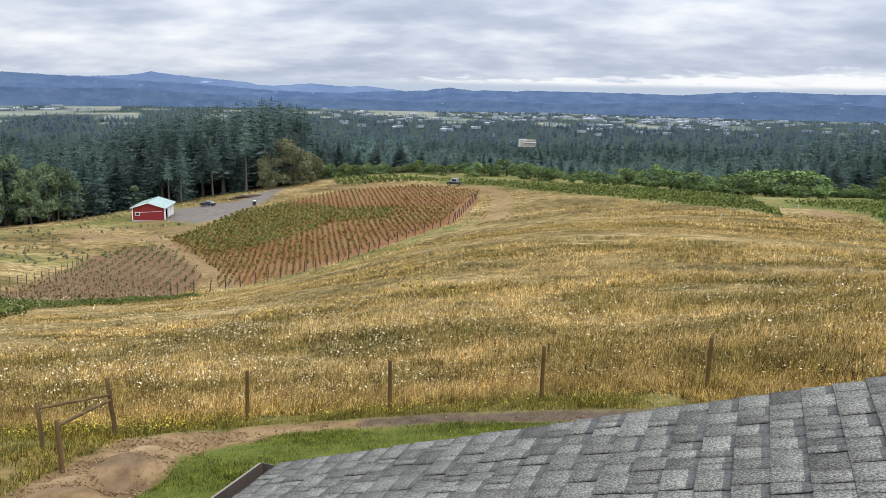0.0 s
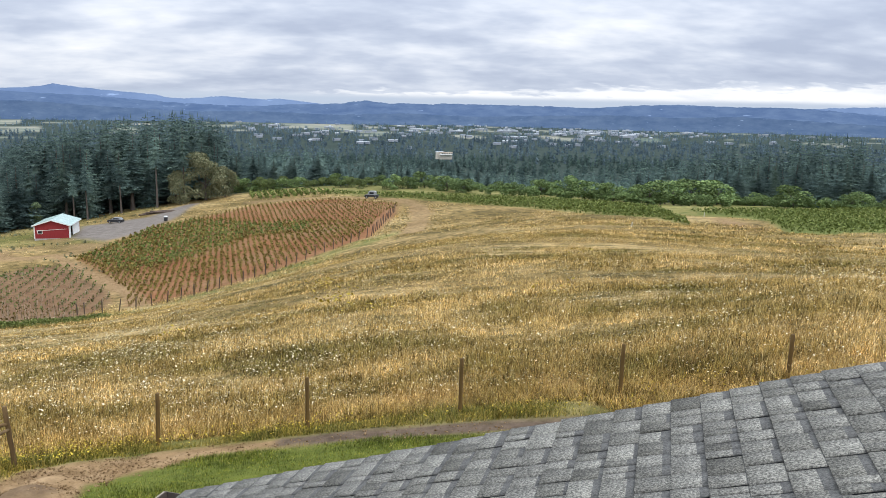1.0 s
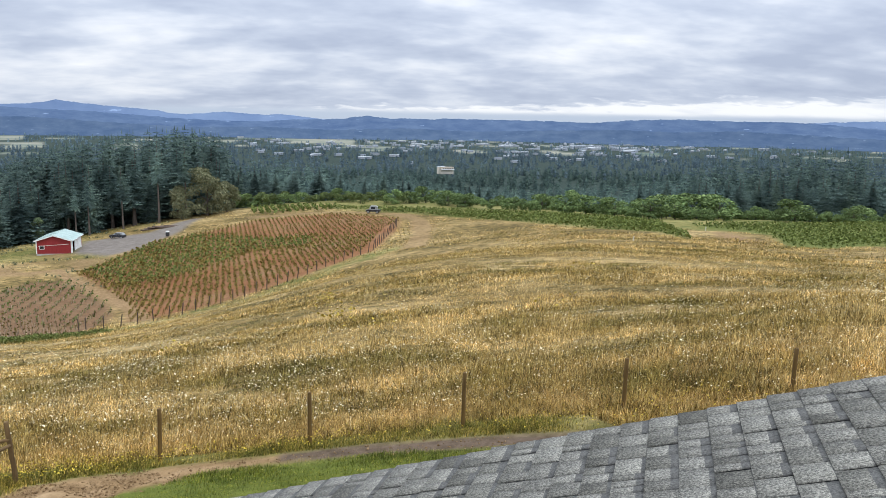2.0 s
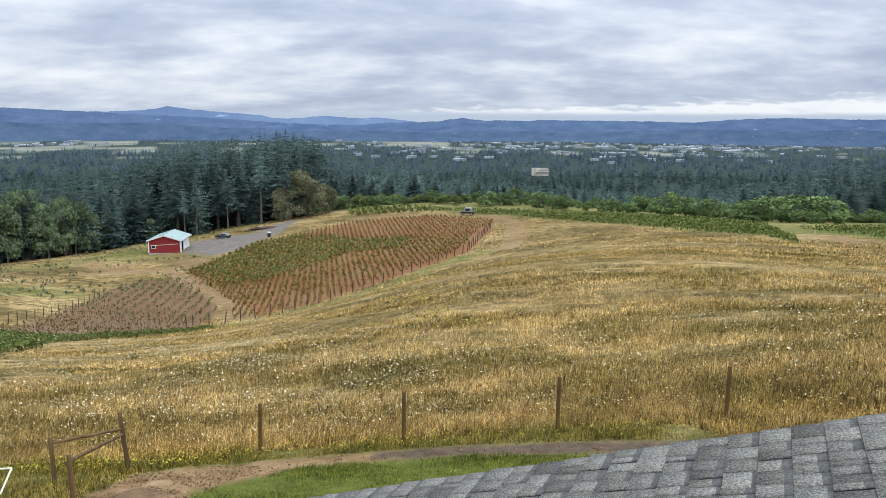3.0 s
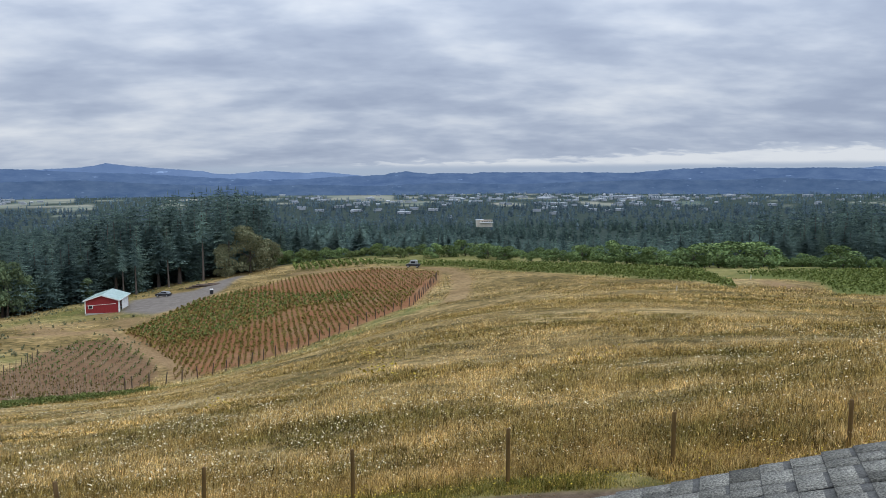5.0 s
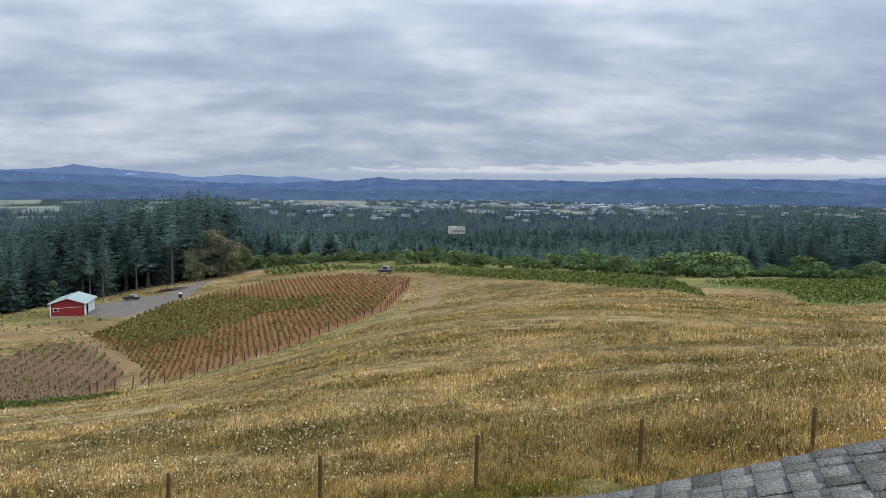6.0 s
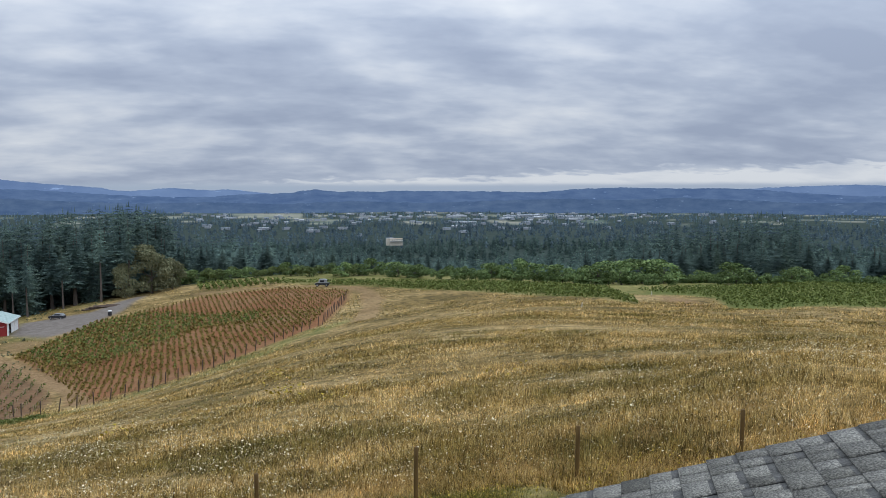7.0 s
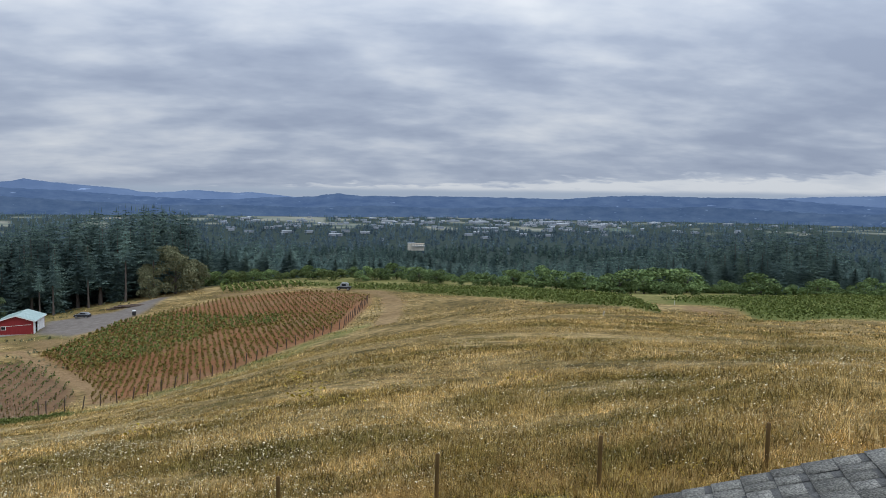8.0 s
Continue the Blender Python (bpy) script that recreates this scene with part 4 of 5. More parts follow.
WHITE_BLOOM = leaf_material("white_umbels", (0.50, 0.43, 0.25), (0.80, 0.72, 0.50))
YELLOW_BLOOM = leaf_material("yellow_blooms", (0.36, 0.27, 0.03), (0.62, 0.48, 0.07))
x, y, r, g = spread(80000, 16.5, 110.0, -0.66, 0.74, 71)
k = meadow_mask(x, y) & (0.4 * wave(x, y, 1.6, 1.0) + 0.4 * wave(x, y, 6.0, 3.0) + g.uniform(-1.0, 1.0, len(x)) > 0.42)
near = k & (r < 24)
flower_heads("wild_carrot_flowers", x[near], y[near], 0.28, 0.5, 0.018, WHITE_BLOOM, "white wild carrot umbels by the fence", 72)
k &= (r >= 24) & (g.random(len(x)) < 0.5)
# wild carrot grows in clusters
cx, cy, cr, g = spread(1500, 21.0, 75.0, -0.66, 0.74, 78)
ck = 0.6 * wave(cx, cy, 5.0, 3.0) + g.uniform(-0.6, 0.6, len(cx)) > 0.05
cx, cy, cr = cx[ck], cy[ck], cr[ck]
n_ = g.integers(4, 22, len(cx))
x = np.concatenate([x[k], np.repeat(cx, n_) + g.normal(0, 1, n_.sum()) * np.repeat(0.016 * cr, n_)])
y = np.concatenate([y[k], np.repeat(cy, n_) + g.normal(0, 1, n_.sum()) * np.repeat(0.016 * cr, n_)])
k = meadow_mask(x, y)
flower_heads("wild_carrot_drifts", x[k], y[k], 0.3, 0.55, 0.030, WHITE_BLOOM, "drifts of white wild carrot in the meadow", 77)
x, y, r, g = spread(30000, 13.0, 18.5, -0.66, 0.74, 73)
fy = np.interp(x, [a for a, b in FENCE], [b for a, b in FENCE])
k = (np.abs(y - fy + 0.2) < 0.8 + 0.3 * wave(x, y, 0.9)) & (area(x, y, DIRT, 0.1) < 0.3) & (area(x, y, DARK_BED, 0.1) < 0.4) & (g.random(len(x)) < np.where(x < -4.8, 1.0, np.where(x < 0, 0.6, 0.25)))
flower_heads("yellow_weed_flowers", x[k], y[k], 0.10, 0.26, 0.016, YELLOW_BLOOM, "small yellow flowers among the fence weeds", 74)
g = np.random.default_rng(75)
px_, py_ = [], []
for cx, cy, n, s in ((-2.1, 46.3, 60, 0.5), (-1.1, 35.9, 70, 0.45), (-7.5, 32.0, 20, 0.4), (14.1, 49.0, 25, 0.5), (0.6, 31.0, 18, 0.6), (8.0, 33.0, 14, 0.7), (-0.6, 39.0, 20, 0.7)):
    px_.append(g.normal(cx, s, n)), py_.append(g.normal(cy, s, n))
flower_heads("ragwort_flowers", np.concatenate(px_), np.concatenate(py_), 0.6, 1.0, 0.06, YELLOW_BLOOM, "yellow ragwort clumps in the meadow", 76)


# ---- vineyard ----
ROW_WAY = np.array([-0.17, 0.985])


def vine_places(poly, row, along, seed, way=ROW_WAY):
    g = np.random.default_rng(seed)
    P, side = np.array(poly), (way[1], -way[0])
    s, a = P @ np.array(side), P @ np.array(way)
    u, v = np.meshgrid(np.arange(s.min(), s.max(), row), np.arange(a.min(), a.max(), along))
    u, v = u.ravel() + g.normal(0, 0.13, u.size), v.ravel() + g.normal(0, 0.2, v.size)
    x, y = u * side[0] + v * way[0], u * side[1] + v * way[1]
    k = area(x, y, poly, 0.3) > 0.6
    return x[k], y[k], g


def clumps(name, x, y, leafy, h, per, size, mat, label, seed, category="vines"):
    """Vines: leaf sprays about each stem."""
    g = np.random.default_rng(seed)
    n = len(x)
    z = heights(x, y)
    c = np.repeat(np.stack([x, y, z], -1), per, 0)
    lf = np.repeat(leafy, per)
    hh = np.repeat(h * np.ones(n), per)
    c = c + np.stack([g.normal(0, 0.26, n * per) * lf, g.normal(0, 0.26, n * per) * lf, g.uniform(0.15, 1.0, n * per) * hh], -1)
    nrm = g.normal(size=(n * per, 3))
    nrm /= np.linalg.norm(nrm, axis=1)[:, None]
    a = np.cross(nrm, g.normal(size=(n * per, 3)))
    a /= np.linalg.norm(a, axis=1)[:, None]
    b = np.cross(nrm, a)
    s = (size * g.uniform(0.5, 1.3, n * per) * np.sqrt(lf))[:, None]
    v = np.stack([c - a * s, c - b * s, c + a * s, c + b * s], 1).reshape(-1, 3)
    return tagged(new(name, mesh_of(name, v, np.arange(n * per * 4).reshape(-1, 4), [mat])), label, category, kind="stuff")


def stakes(name, x, y, h, w, mat, label, seed):
    g = np.random.default_rng(seed)
    n = len(x)
    z = heights(x, y) - 0.1
    hh = h * g.uniform(0.8, 1.15, n)
    tx, ty = g.normal(0, 0.05, n), g.normal(0, 0.05, n)
    vs = []
    for k in range(4):
        dx, dy = ((-1, -1), (1, -1), (1, 1), (-1, 1))[k]
        vs.append(np.stack([x + dx * w, y + dy * w, z], -1))
    for k in range(4):
        dx, dy = ((-1, -1), (1, -1), (1, 1), (-1, 1))[k]
        vs.append(np.stack([x + dx * w + tx, y + dy * w + ty, z + hh], -1))
    v = np.stack(vs, 1).reshape(-1, 3)
    o = np.arange(n)[:, None] * 8
    f = np.concatenate([o + np.array([q]) for q in ((0, 1, 5, 4), (1, 2, 6, 5), (2, 3, 7, 6), (3, 0, 4, 7), (4, 5, 6, 7))])
    return tagged(new(name, mesh_of(name, v, f, [mat])), label, "vine stakes", kind="stuff")


x, y, g = vine_places(VINES, 1.1, 0.75, 81)
out = to_line(x, y, POST_LINE)
green_belt = smooth(x * -0.25 + (y - 150) * 0.42 + 3 * wave(x, y, 9.0), -2, 6) * (1 - smooth((y - 178) + 0.55 * (x + 20) + 3 * wave(x, y, 6.0), 4, 12))
lush_row = area(x + 2.5 * wave(x, y, 7.0), y + 3.0 * wave(x, y, 5.0, 2.0), VINES_GREEN, 2.0)
leafy = np.clip(0.10 + 0.18 * green_belt + 0.5 * lush_row + g.normal(0, 0.1, len(x)), 0.08, 1.0)
far_post = out > 2.5
x, y, leafy, lush_row = x[far_post], y[far_post], leafy[far_post], lush_row[far_post]
k = (lush_row > 0.75) & (g.random(len(x)) < 0.6) | (g.random(len(x)) < 0.08)
stakes("young_vine_tubes", x, y, 0.45, 0.028, VINE_TUBE, "brown grow tubes of young vines in red soil", 82)
clumps("young_vines", x[~k], y[~k], np.clip(leafy[~k] * 1.5, 0.1, 1), 0.6, 7, 0.27, VINE_YOUNG, "olive and brown young vines in red-brown soil", 83)
clumps("leafy_vines", x[k], y[k], leafy[k], 0.7, 8, 0.22, VINE_LEAF, "leafy green vines in rows", 84)
x, y, g = vine_places(VINES_LOW, 1.9, 1.3, 85)
k = g.random(len(x)) < smooth(y + 6.0 * wave(x, y, 8.0), 105, 145)
clumps("low_block_vines", x[~k], y[~k], 0.36 + 0.2 * wave(x[~k], y[~k], 6.0), 0.8, 5, 0.22, VINE_YOUNG, "thin olive vines of the lower block", 86)
clumps("low_block_leafy_vines", x[k], y[k], 0.5 + 0.2 * wave(x[k], y[k], 6.0), 0.8, 6, 0.22, VINE_LEAF, "green vines in the upper rows of the lower block", 88)
stakes("low_block_stakes", x, y, 0.85, 0.03, VINE_STAKE, "thin stakes of the lower vine block", 87)


x, y, g = vine_places(VINES_EAST, 1.9, 1.0, 95)
clumps("east_block_vines", x, y, np.clip(0.8 + 0.3 * wave(x, y, 6.0), 0.4, 1.1), 0.85, 9, 0.21, VINE_LEAF, "broad block of green vines in rows", 96)
x, y, g = vine_places(VINES_TOP, 1.9, 0.9, 97)
clumps("top_block_vines", x, y, np.ones(len(x)), 1.3, 7, 0.32, VINE_LEAF, "short green vine rows on the ridge", 98)
x, y, g = vine_places(STRIP, 2.1, 0.8, 91, (0.55, -0.835))
clumps("green_vine_rows", x, y, np.clip(0.9 + 0.3 * wave(x, y, 4.0), 0.5, 1.2), 1.0, 11, 0.22, VINE_LEAF, "long green vine rows beyond the meadow's crest", 92)


def vineyard_post():
    ob = empty("vineyard_post", pose(0, 0, 0), "dark leaning wooden end post of a vine row", "post", "end posts of the vine rows")
    part("pole", log_bm((0, 0, -0.3), (0.14, -0.10, 1.85), 0.085, 0.07, 7, 3, 0.1, 3), VINE_POST, ob)
    part("wire_staple", box_bm(0.05, 0.05, 0.06, (0.11, -0.19, 1.5)), VINE_POST, ob)
    return ob


def along_line(line, step):
    left = 0.0
    for (x0, y0), (x1, y1) in zip(line, line[1:]):
        q = math.hypot(x1 - x0, y1 - y0)
        s = left
        while s < q:
            yield x0 + (x1 - x0) * s / q, y0 + (y1 - y0) * s / q
            s += step
        left = s - q


def thin_post():
    ob = empty("vineyard_stake", pose(0, 0, 0), "thin dark stake at the side of the lower vine block", "post", "side stakes of the lower block")
    part("pole", log_bm((0, 0, -0.3), (0.05, 0.03, 1.5), 0.06, 0.05, 6, 3, 0.1, 8), VINE_POST, ob)
    part("wire_staple", box_bm(0.04, 0.04, 0.05, (0.04, -0.06, 1.2)), VINE_POST, ob)
    return ob


model = thin_post()
for i, (x, y) in enumerate(along_line([(-52.0, 80.0), (-57.5, 102.8), (-61.5, 122.5), (-66.5, 146.0)], 3.6)):
    m = pose(x, y, height(x, y), rnd.uniform(-3, 3), rnd.uniform(-3, 3), rnd.uniform(-25, 25))
    if i == 0:
        model.matrix_basis = m
    else:
        copy_thing(model, m)

model = vineyard_post()
for i, (x, y) in enumerate(along_line([(-37.5, 106.0)] + POST_LINE[2:], 2.35)):
    m = pose(x, y, height(x, y), rnd.uniform(-4, 4), rnd.uniform(-4, 5), rnd.uniform(-25, 25))
    if i == 0:
        model.matrix_basis = m
    else:
        copy_thing(model, m)


# ---- fence ----
def fence_post(h, seed):
    ob = empty("fence_post", pose(0, 0, 0), "brown round timber fence post in dry grass", "fence post", "posts of the meadow fence")
    part("pole", log_bm((0, 0, -0.35), (0, 0, h), 0.046, 0.042, 12, 6, 0.05, seed), POST_WOOD, ob)
    part("insulator", box_bm(0.02, 0.03, 0.03, (0, 0.052, h - 0.12), 0.005), VINE_POST, ob)
    return ob


POSTS = [(-10.1, 16.35, 1.12, 0), (-4.15, 16.05, 1.15, 1), (-1.07, 16.0, 1.15, 0), (2.15, 15.85, 1.2, 0.6), (5.4, 15.2, 1.2, 1.0), (8.75, 14.7, 1.0, 1.0)]
for i, (x, y, h, tilt) in enumerate(POSTS):
    p = fence_post(h, 100 + i)
    p.matrix_basis = pose(x, y, height(x, y), 0, tilt, 4 * i)


def log_brace():
    """Corner of a paddock: three posts and two poles."""
    ob = empty("log_brace", pose(0, 0, 0), "weathered log corner brace with three posts and two rails", "fence corner")
    a, b, c = (-6.72, 15.25), (-7.80, 14.5), (-6.55, 12.75)
    za, zb, zc = (height(*q) for q in (a, b, c))
    part("corner_post", log_bm((a[0] + 0.07, a[1], za - 0.3), (a[0] - 0.07, a[1], za + 1.28), 0.052, 0.043, 12, 7, 0.09, 1), TIMBER, ob)
    part("short_post", log_bm((b[0], b[1], zb - 0.3), (b[0] - 0.05, b[1], zb + 0.95), 0.047, 0.041, 12, 6, 0.1, 2), TIMBER, ob)
    part("short_post", log_bm((c[0], c[1], zc - 0.3), (c[0] - 0.04, c[1], zc + 0.95), 0.045, 0.041, 12, 6, 0.1, 3), TIMBER, ob)
    part("rail", log_bm((b[0] - 0.03, b[1], zb + 0.82), (a[0] - 0.02, a[1], za + 0.92), 0.030, 0.036, 10, 8, 0.18, 4), TIMBER, ob)
    part("rail", log_bm((c[0] - 0.03, c[1], zc + 0.84), (a[0] - 0.02, a[1], za + 0.80), 0.030, 0.032, 10, 8, 0.12, 5), TIMBER, ob)
    return ob


log_brace()


# ---- house with shingle roof ----
YAW, PITCH = -21.6, 18.43
CORNER = (-1.016, 4.725, 4.62)
RUN, DEEP = 5.6, 9.0


def shingle_material():
    p = Paint("grey_asphalt_shingle", 0.95, 0, 0.15)
    tone = p.ramp(p.each(), [(0.0, (0.112, 0.107, 0.092)), (0.15, (0.155, 0.149, 0.129)), (0.6, (0.195, 0.187, 0.163)), (1.0, (0.238, 0.229, 0.20))])
    grit = p.noise(100.0, 2, 0.8)
    c = p.scale_col(tone, p.ramp(grit, [(0.34, (0.38, 0.38, 0.38)), (0.5, (0.95, 0.95, 0.94)), (0.64, (1.75, 1.74, 1.7))]))
    stain = p.ramp(p.noise(2.2, 5, 0.6), [(0.3, (0.86, 0.86, 0.86)), (0.7, (1.1, 1.1, 1.08))])
    c = p.scale_col(c, stain)
    p.color(c)
    p.bump(grit, 0.6, 0.004)
    return p.mat


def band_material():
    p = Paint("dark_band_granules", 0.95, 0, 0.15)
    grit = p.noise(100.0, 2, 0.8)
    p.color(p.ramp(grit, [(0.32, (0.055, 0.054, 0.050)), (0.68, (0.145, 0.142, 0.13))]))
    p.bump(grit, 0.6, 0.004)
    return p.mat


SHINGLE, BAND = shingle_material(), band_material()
# base near black: paints the shadow lines seen in gaps between tabs
FELT_SHADE = plain("shade_dark_asphalt", (0.028, 0.029, 0.031), (0.06, 0.062, 0.066), 30.0, 0.95)
GUTTER = plain("dark_brown_gutter_metal", (0.06, 0.047, 0.038), (0.12, 0.095, 0.078), 4.0, 0.5, 0.1, 0.1)
LIP = plain("tan_gutter_lip", (0.28, 0.24, 0.18), (0.42, 0.37, 0.29), 6.0, 0.5)
TRIM = plain("pale_trim_paint", (0.62, 0.58, 0.5), (0.78, 0.75, 0.68), 5.0, 0.5)
SIDING = plain("tan_house_siding", (0.30, 0.25, 0.18), (0.38, 0.32, 0.24), 3.0, 0.7, 0, 0.2, (1, 1, 8))


def build_house():
    ob = empty("house", pose(*CORNER, 0, 0, YAW), "house wing with a grey laminated asphalt shingle roof", "house")
    rise = math.tan(radians(PITCH))
    slope = pose(0, 0, 0, 0, -PITCH, 0)
    length = RUN / math.cos(radians(PITCH))
    deck = part("roof", box_bm(length + 0.02, DEEP, 0.03, (length / 2, -DEEP / 2, -0.034), 0.0, None, slope), FELT_SHADE, ob, "grey shingle roof")
    other = part("roof", box_bm(length, DEEP, 0.03, (-length / 2, -DEEP / 2, -0.034), 0.0, None, pose(RUN, 0, RUN * rise, 0, PITCH, 0) @ pose(length, 0, 0)), FELT_SHADE, ob)
    low = height(-1, 8) - CORNER[2] - 0.5
    part("wall", box_bm(0.15, DEEP - 0.6, -low - 0.14, (0.45, -DEEP / 2, low)), SIDING, ob)
    part("wall", box_bm(2 * RUN - 1.05, 0.15, -low - 0.14, (RUN, -0.38, low)), SIDING, ob)
    part("wall", box_bm(0.15, DEEP - 0.6, -low - 0.14, (2 * RUN - 0.45, -DEEP / 2, low)), SIDING, ob)
    part("wall", box_bm(2 * RUN - 1.05, 0.15, -low - 0.14, (RUN, -DEEP + 0.38, low)), SIDING, ob)
    for y in (-0.38, -DEEP + 0.38):
        bm = bmesh.new()
        f0 = [bm.verts.new(q) for q in ((0.53, y - 0.06, 0.53 * rise - 0.3), (2 * RUN - 0.53, y - 0.06, 0.53 * rise - 0.3), (RUN, y - 0.06, RUN * rise - 0.1))]
        f1 = [bm.verts.new(v.co + Vector((0, 0.12, 0))) for v in f0]
        bm.faces.new(f0), bm.faces.new(f1[::-1])
        for i in range(3):
            bm.faces.new((f0[i], f1[i], f1[(i + 1) % 3], f0[(i + 1) % 3]))
        part("gable", bm, SIDING, ob)
    part("fascia", box_bm(0.025, DEEP - 0.02, 0.14, (-0.012, -DEEP / 2, -0.175), 0.003), TRIM, ob)
    part("drip_edge", box_bm(length, 0.016, 0.05, (length / 2, 0.004, -0.055), 0.0, None, slope), GUTTER, ob, "dark metal drip edge")
    # open gutter: an extruded trough
    prof = [(-0.02, 0.0), (-0.02, -0.085), (-0.035, -0.10), (-0.10, -0.10), (-0.125, -0.07), (-0.13, 0.005), (-0.142, 0.005), (-0.142, -0.004), (-0.137, -0.075), (-0.106, -0.112), (-0.03, -0.112), (-0.008, -0.09), (-0.008, 0.0)]
    bm = bmesh.new()
    ends = [[bm.verts.new((px - 0.018, y, pz - 0.03)) for px, pz in prof] for y in (-DEEP, 0.01)]
    for i in range(len(prof)):
        j = (i + 1) % len(prof)
        bm.faces.new((ends[0][i], ends[0][j], ends[1][j], ends[1][i]))
    gut = part("gutter", bm, GUTTER, ob, "dark brown metal gutter at the eave")
    part("lip", box_bm(0.008, DEEP, 0.010, (-0.158, -DEEP / 2, -0.03), 0.002), LIP, gut, "pale worn gutter lip")
    part("end_cap", box_bm(0.128, 0.006, 0.115, (-0.092, 0.014, -0.143)), GUTTER, gut)
    # laminated shingles, course by course
    g = random.Random(7)
    expo = 0.143
    meshes = {}

    def tab_mesh(w, thick, banded):
        key = (w, thick, banded)
        if key not in meshes:
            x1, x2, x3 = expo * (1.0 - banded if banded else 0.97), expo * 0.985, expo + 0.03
            t0, t1 = thick, thick * 0.62
            xs, zs = (0.0, x1, x3), (t0, t0 - (t0 - t1) * x1 / x3, t1)
            v = []
            for xx, zz in zip(xs, zs):
                v += [(xx, 0, 0), (xx, w, 0), (xx, w, zz), (xx, 0, zz)]
            f = [(0, 3, 2, 1), (8, 9, 10, 11)]
            for k in (0, 4):
                f += [(k + 3, k + 7, k + 6, k + 2), (k, k + 4, k + 7, k + 3), (k + 1, k + 2, k + 6, k + 5)]
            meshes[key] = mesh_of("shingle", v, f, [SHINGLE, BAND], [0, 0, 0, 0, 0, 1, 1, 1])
        return meshes[key]
    tabs = []
    widths = (0.05, 0.075, 0.09, 0.105, 0.115, 0.13, 0.15, 0.17)
    for c in range(int(length / expo)):
        y = -g.uniform(0.0, 0.14)
        first = True
        while y > -DEEP + 0.2:
            w = g.choice(widths)
            if first:
                w, first = max(0.10, round(-y + 0.06, 2)), False
                y = 0.014
            thick = g.choice((0.0065, 0.0065, 0.009))
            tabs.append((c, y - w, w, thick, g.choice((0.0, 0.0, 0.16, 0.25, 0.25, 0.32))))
            # each gap bares the near-black base as painted edge shadow
            y -= w + g.choice((0.010, 0.012, 0.014))
    tabs.sort(key=lambda q: (q[0] * expo - 2.6) ** 2 + (q[1] + 1.0) ** 2 * 1.2)
    rest_v, rest_f, rest_m = [], [], []
    for i, (c, y, w, thick, banded) in enumerate(tabs):
        lift = 0.004 + (0.003 if thick > 0.008 else 0)
        m = slope @ pose(c * expo - 0.012, y, lift - 0.004 + 0.0015, 0, 2.0, g.uniform(-0.35, 0.35))
        me = tab_mesh(w, thick, banded)
        if i < 300:
            s = new("shingle", me)
            s.parent = deck
            s.matrix_basis = m
        else:
            o = len(rest_v)
            rest_v += [m @ v.co for v in me.vertices]
            rest_f += [[k + o for k in p.vertices] for p in me.polygons]
            rest_m += [p.material_index for p in me.polygons]
    # the far slope carries the same field, turned about the ridge
    over = pose(2 * RUN, -DEEP, 0, 0, 0, 180)
    back_v, back_f, back_m = [], [], []
    for c, y, w, thick, banded in tabs:
        m = over @ slope @ pose(c * expo - 0.012, y, 0.0015, 0, 2.0, 0)
        me = tab_mesh(w, thick, banded)
        o = len(back_v)
        back_v += [m @ v.co for v in me.vertices]
        back_f += [[k + o for k in p.vertices] for p in me.polygons]
        back_m += [p.material_index for p in me.polygons]
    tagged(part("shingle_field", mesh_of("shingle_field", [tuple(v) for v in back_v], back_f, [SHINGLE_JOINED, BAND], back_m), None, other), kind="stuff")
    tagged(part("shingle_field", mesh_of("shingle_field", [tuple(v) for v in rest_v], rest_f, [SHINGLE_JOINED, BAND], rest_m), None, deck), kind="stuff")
    return ob


def joined_shingle_material():
    p = Paint("grey_asphalt_shingle_field", 0.95, 0, 0.15)
    tone = p.ramp(p.island(), [(0.0, (0.112, 0.107, 0.092)), (0.15, (0.155, 0.149, 0.129)), (0.6, (0.195, 0.187, 0.163)), (1.0, (0.238, 0.229, 0.20))])
    grit = p.noise(100.0, 2, 0.8)
    c = p.scale_col(tone, p.ramp(grit, [(0.34, (0.38, 0.38, 0.38)), (0.5, (0.95, 0.95, 0.94)), (0.64, (1.75, 1.74, 1.7))]))
    p.color(c)
    p.bump(grit, 0.6, 0.004)
    return p.mat


SHINGLE_JOINED = joined_shingle_material()
build_house()


# ---- barn and yard ----
RED = plain("red_barn_paint", (0.20, 0.018, 0.02), (0.29, 0.032, 0.034), 2.0, 0.65, 0, 0.2, (6, 6, 0.3))
WHITE = plain("white_barn_trim", (0.66, 0.66, 0.64), (0.82, 0.82, 0.80), 2.0, 0.6)
ROOFING = plain("pale_green_roof_metal", (0.36, 0.47, 0.43), (0.48, 0.58, 0.54), 0.8, 0.4, 0.2, 0.1)
DARK = plain("barn_inside_shade", (0.010, 0.010, 0.010), (0.03, 0.03, 0.03), 2.0, 0.9)
CONCRETE = plain("pale_concrete", (0.32, 0.31, 0.29), (0.45, 0.43, 0.40), 1.5, 0.9)


